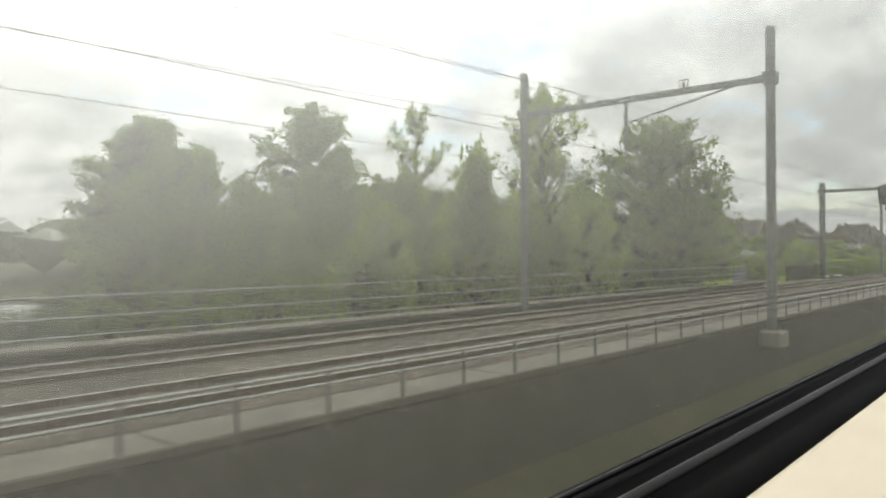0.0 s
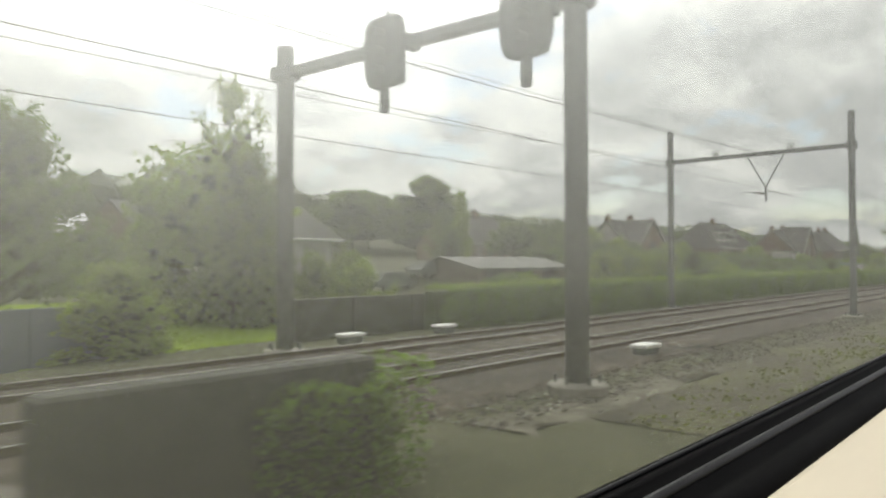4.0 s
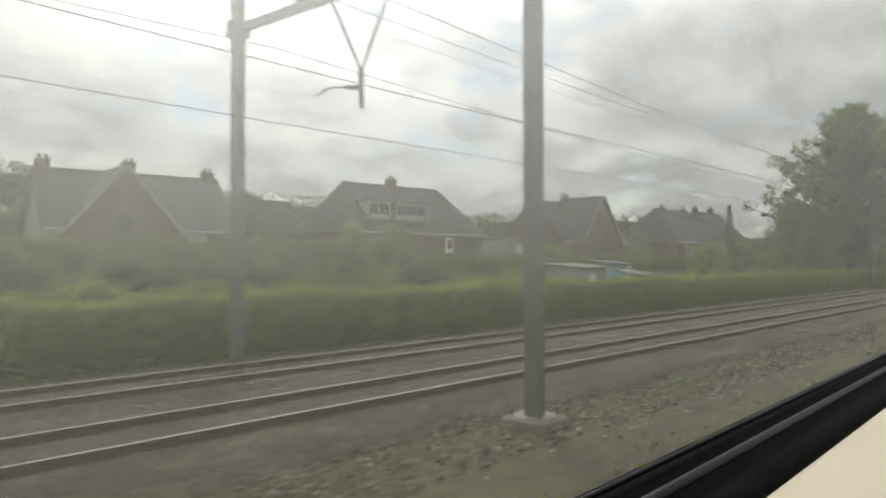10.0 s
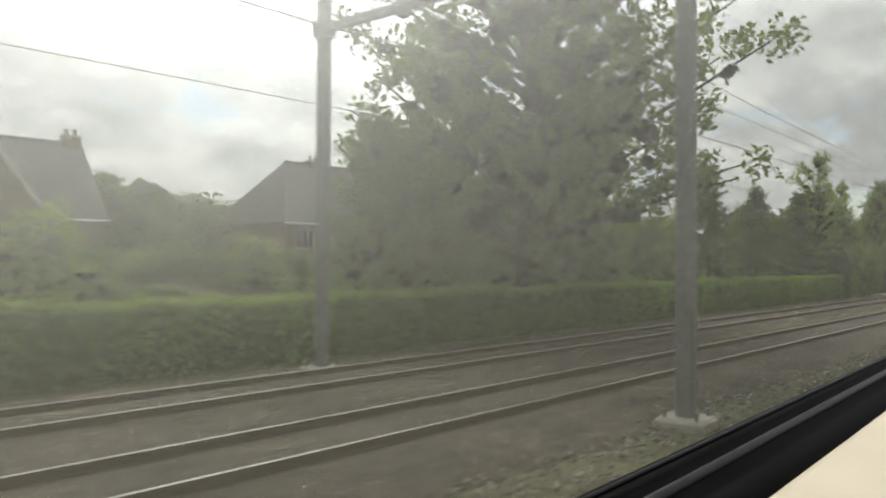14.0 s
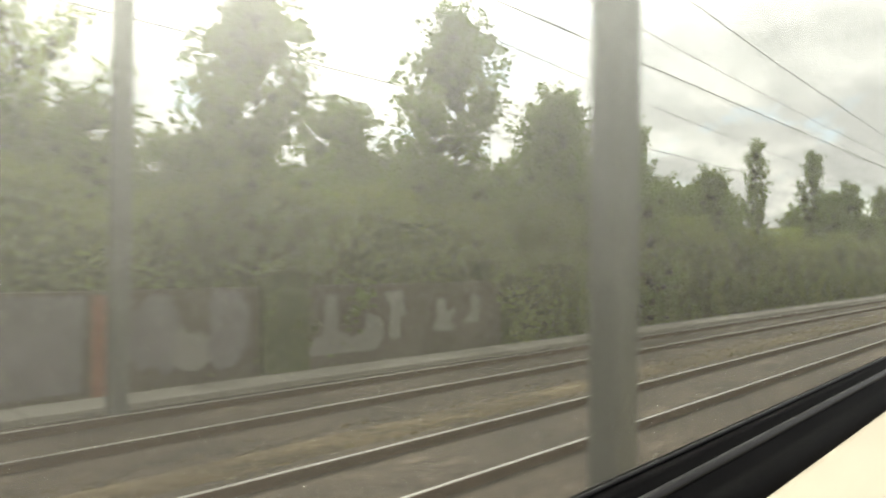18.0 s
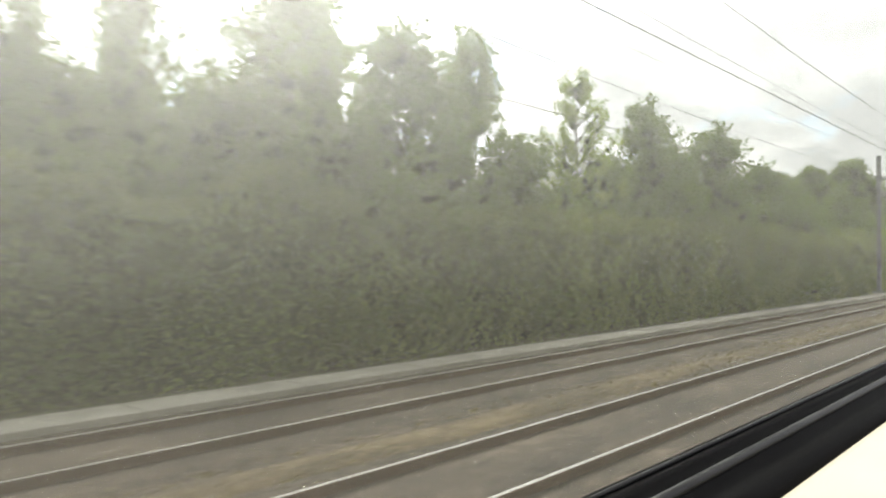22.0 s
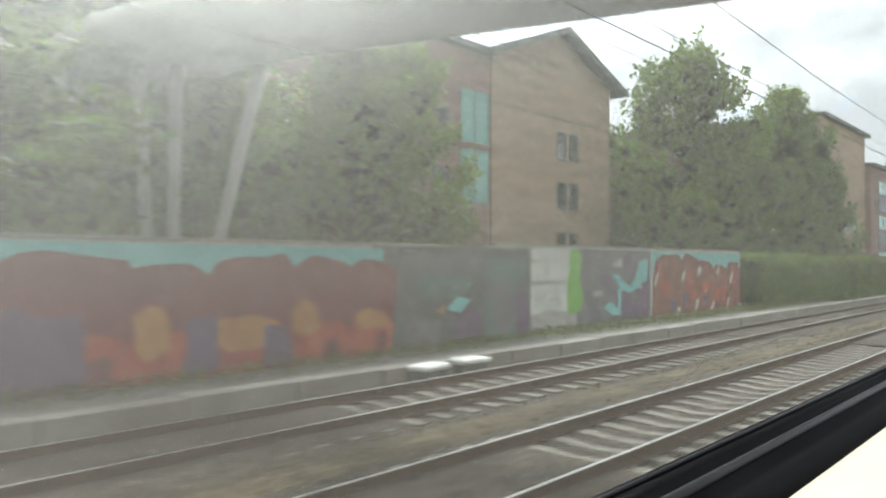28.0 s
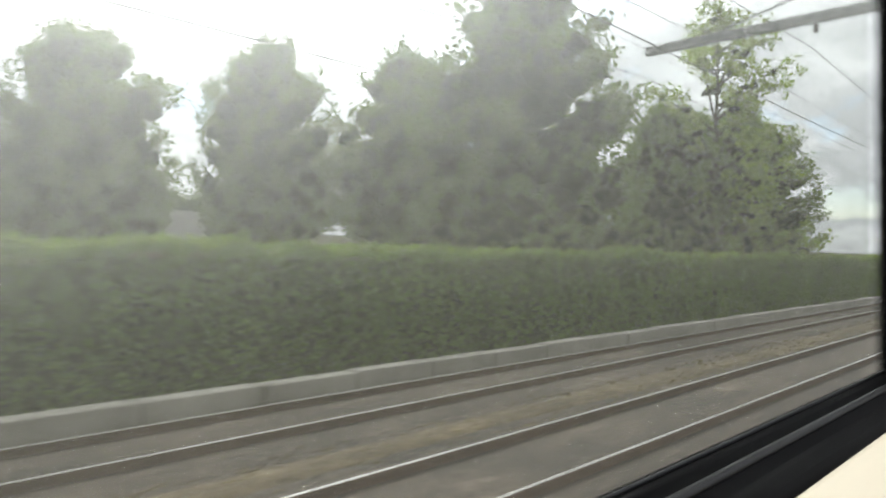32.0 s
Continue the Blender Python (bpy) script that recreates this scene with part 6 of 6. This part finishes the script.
graf = thing("painted_wall", "low dark concrete wall with faded pale graffiti before the thicket", "wall", (271.2, 7.55, -0.4), "graffiti walls")
for k in range(5):
    part("wall_panel", Geo().box(2.9 * k, 2.9 * k + 2.89, 0, 0.18, 0, 1.98, 0.01), M_OLDCONC, graf)
blob(graf, M_MURKY, [(0.05, 0.45), (0.3, 0.3), (3.45, 0.35), (3.5, 1.9), (0.9, 1.94), (0.05, 1.9)], 0, 0.006, "faded mauve ground")
for k, (a, b, za, zb, m) in enumerate(((0.1, 1.5, 0.6, 1.85, 0), (1.3, 2.6, 0.45, 1.7, 1), (2.3, 3.4, 0.6, 1.85, 0), (4.3, 5.1, 0.5, 1.85, 0), (5.0, 5.75, 0.5, 1.3, 1), (5.75, 6.55, 0.55, 1.88, 0))):
    blob(graf, M_OLDPAINT if m else M_MURKY, wobbly(a, b, za, zb, k + 71.0, 0.5), 0, 0.008 + 0.002 * k, "faded pale letter shape")
blob(graf, M_RUSSET, [(3.62, 0.2), (3.9, 0.2), (3.92, 1.9), (3.6, 1.92)], 0, 0.007, "faded rust-coloured stripe")
for loop in ([(8.0, 0.5), (9.9, 0.5), (10.15, 0.8), (10.05, 1.2), (9.6, 1.35), (9.55, 1.0), (9.2, 0.85), (8.8, 1.0), (8.75, 1.75), (8.45, 1.8), (8.4, 0.95), (8.0, 0.8)],
             [(10.3, 0.75), (10.65, 0.7), (10.65, 1.2), (10.85, 1.25), (10.7, 1.8), (10.15, 1.78), (10.35, 1.4)],
             [(11.75, 0.8), (12.55, 0.75), (12.4, 1.0), (12.6, 1.3), (12.25, 1.25), (12.2, 1.6), (11.9, 1.55), (11.95, 1.1)],
             [(12.9, 0.95), (13.5, 0.9), (13.6, 1.6), (13.2, 1.65), (13.25, 1.2)]):
    blob(graf, M_OLDPAINT, loop, 0, 0.008, "pale letter shape")

r = np.random.default_rng(31)
w = np.stack([r.uniform(466, 512, 9000), 7.75 + 0.9 * (r.uniform(0, 1, 9000) ** 2) * np.sign(r.uniform(-1, 0.2, 9000)), r.uniform(0.02, 0.3, 9000)], 1)
stuff("wall_weeds", leaf_cloud(w, 0.045, r), M_GRASSBLADE, "green weeds along the foot of the graffiti walls", "weeds")

# footbridge on a fan of leaning columns
bridge = thing("footbridge", "grey concrete footbridge on slanting columns over the railway", "footbridge", (477.5, 14.0, -0.3))


def deck_z(y):
    if y < -1.4:
        return 5.7
    if y < 11:
        return 5.85 + 0.105 * y
    return 7.0 + 0.055 * (y - 11) - 0.05 * max(0.0, y - 17) ** 1.7


def deck_top(y):
    return 7.32 + 0.09 * max(0.0, y - 5) - 0.05 * max(0.0, y - 17) ** 1.7


rings = []
for k in range(32):
    y = -30 + 54 * k / 31
    z, off = deck_z(y) + 0.3, (0.0 if y < 14 else 0.05 * (y - 14) ** 2)
    rings.append([(-2.0 + off, y - 14, z + 0.25), (-1.2 + off, y - 14, z), (1.2 + off, y - 14, z), (2.0 + off, y - 14, z + 0.25), (2.0 + off, y - 14, deck_top(y)), (-2.0 + off, y - 14, deck_top(y))])
deck = part("deck", Geo().quadstrip(rings, True, True), M_CONCRETE, bridge, "curved grey concrete deck", True)
for s in (-1.9, 1.9):
    pts = [(q[0][0] + 2.0 + s, q[0][1], q[4][2] + 0.05) for q in rings]
    part("edge_pipe", Geo().tube(pts, 0.06, 6), M_PIPE, deck, "steel edge pipe")
for bx, by, tx, ty in ((-0.6, 0.0, -1.4, 2.6), (-0.1, 0.0, -0.3, 0.4), (0.4, 0.0, 0.2, -0.6), (1.0, 0.0, 1.5, -2.4)):
    part("column", Geo().tube([(bx, by, 0), (tx, ty, deck_z(14 + ty) + 0.35)], [0.14, 0.18], 12), M_PALE, bridge, "slanting round concrete column", True)


# ---- apartment buildings ----
def block(label, x0, x1, y0, y1, top, parts_of):
    """A flat building; parts_of lists boxes of wall: x0, x1, y0, top, material."""
    z0 = -0.6
    b = thing("apartment_building", label, "apartment building", ((x0 + x1) / 2, y0, z0), "apartment buildings")
    mx = (x0 + x1) / 2
    out = []
    for a, c, yy, t, mat in parts_of:
        w = part("wall", Geo().box(a - mx, c - mx, yy - y0, y1 - y0, 0, t - z0, 0.02), mat, b, "brick wall")
        part("roof_edge", Geo().box(a - mx - 0.35, c - mx + 0.35, yy - y0 - 0.45, y1 - y0, t - z0, t - z0 + 0.28, 0.03), M_GREYPAINT, w, "dark projecting roof edge")
        out.append(w)
    return b, mx, y0, z0, out


def flat_window(wall, mx, z0, x0, x1, za, zb, y, pane, bars=0):
    return window(wall, (x0 + x1) / 2 - mx, za - z0, x1 - x0, zb - za, y, pane, M_GREYPAINT, bars)


b, mx, y0, z0, w = block("three-storey buff brick apartment block with green glazing", 522, 554.2, 13, 27, 14, ((522, 532.6, 17.6, 12.2, M_RBRICK), (532.6, 546.8, 13.0, 14.0, M_YBRICK), (546.8, 553.8, 12.5, 11.3, M_RBRICK)))
for za, zb in ((1.9, 3.3), (4.95, 6.35)):
    for a, c in ((539.1, 540.75), (541.85, 543.35)):
        flat_window(w[1], mx, z0, a, c, za, zb, 0.0, M_GREENPANE)
for za, zb in ((1.9, 3.3), (5.35, 6.85), (8.85, 10.25)):
    flat_window(w[2], mx, z0, 549.7, 553.6, za, zb, -0.5, M_GREENPANE, 1)
    part("spandrel", Geo().box(549.6 - mx, 553.7 - mx, -0.58, -0.5, za - 1.75 - z0, za - 0.1 - z0, 0.01), M_BLUEGREY, w[2], "dull blue-grey panel")
for za, zb in ((1.9, 4.2), (4.6, 7.0), (8.0, 9.6)):
    flat_window(w[1], mx, z0, 532.9, 534.4, za, zb, 0.0, M_GREENPANE)
for k in range(3):
    for za, zb in ((2.2, 3.6), (5.0, 6.4), (8.0, 9.4)):
        flat_window(w[0], mx, z0, 522.6 + 3.2 * k, 524.6 + 3.2 * k, za, zb, 4.6, M_GREENPANE, 1)

# gabled apartment house by the footbridge
AX, AY, AZ = 505.4, 20.3, -0.6
flats = thing("apartment_building", "brick apartment house with a gabled buff corner wing", "apartment building", (AX, AY, AZ), "apartment buildings")
gable_z = lambda px: 13.25 + (6.6 - abs(px - AX)) * 0.38
pent = lambda a, c, y: [(px - AX, y, pz - AZ) for px, pz in ((a, AZ), (c, AZ), (c, gable_z(c)), *(((AX, gable_z(AX)),) if a < AX < c else ()), (a, gable_z(a)))]
wall_a = part("wall", Geo().box(492.0 - AX, 499.1 - AX, 0.0, 12.0, 0, 13.1 - AZ, 0.02), M_RBRICK, flats, "red-brown brick wall")
part("roof_edge", Geo().box(491.6 - AX, 499.0 - AX, -0.5, 12.3, 13.1 - AZ, 13.4 - AZ, 0.03), M_GREYPAINT, wall_a, "dark projecting roof edge")
wall_b = part("wall", Geo().quadstrip([pent(499.1, 511.5, -0.12), pent(499.1, 511.5, 12.0)], True, True), M_YBRICK, flats, "buff brick wall")
g = Geo()
for e in (-1, 1):
    roof_slab(g, (e * 7.1, -0.9, gable_z(AX + 7.1) - AZ + 0.25), (e * 7.1, 12.6, gable_z(AX + 7.1) - AZ + 0.25), (0, 12.6, gable_z(AX) - AZ + 0.25), (0, -0.9, gable_z(AX) - AZ + 0.25), 0.22)
gable_roof = part("roof", g, M_TILE, flats, "low-pitched dark gabled roof")
g = Geo()
for e in (-1, 1):
    g.beam((e * 7.1, -0.95, gable_z(AX + 7.1) - AZ + 0.1), (0, -0.95, gable_z(AX) - AZ + 0.1), 0.08, 0.34)
part("bargeboard", g, M_GREYPAINT, gable_roof, "dark bargeboards")
for za, zb in ((5.2, 8.0), (8.3, 11.1)):
    flat_window(wall_a, AX, AZ, 496.6, 499.0, za, zb, 0.0, M_GREENPANE, 1)
# no known window: tinted pane stands in for bright sky past the eave
flat_window(wall_a, AX, AZ, 492.4, 494.2, 9.2, 11.8, 0.0, M_GREENPANE, 1)
for za in (2.3, 5.3, 8.3):
    flat_window(wall_a, AX, AZ, 494.6, 495.8, za, za + 1.6, 0.0, M_PANE)
    for a in (505.3, 506.6):
        flat_window(wall_b, AX, AZ, a, a + 1.0, za, za + 1.6, -0.12, M_PANE)

# long wing set askew behind the big tree
house("long dark brick wing with a low roof behind trees", 521.0, 25.2, 15.0, 9.0, 11.7, 12.6, windows=False, turn=-22)
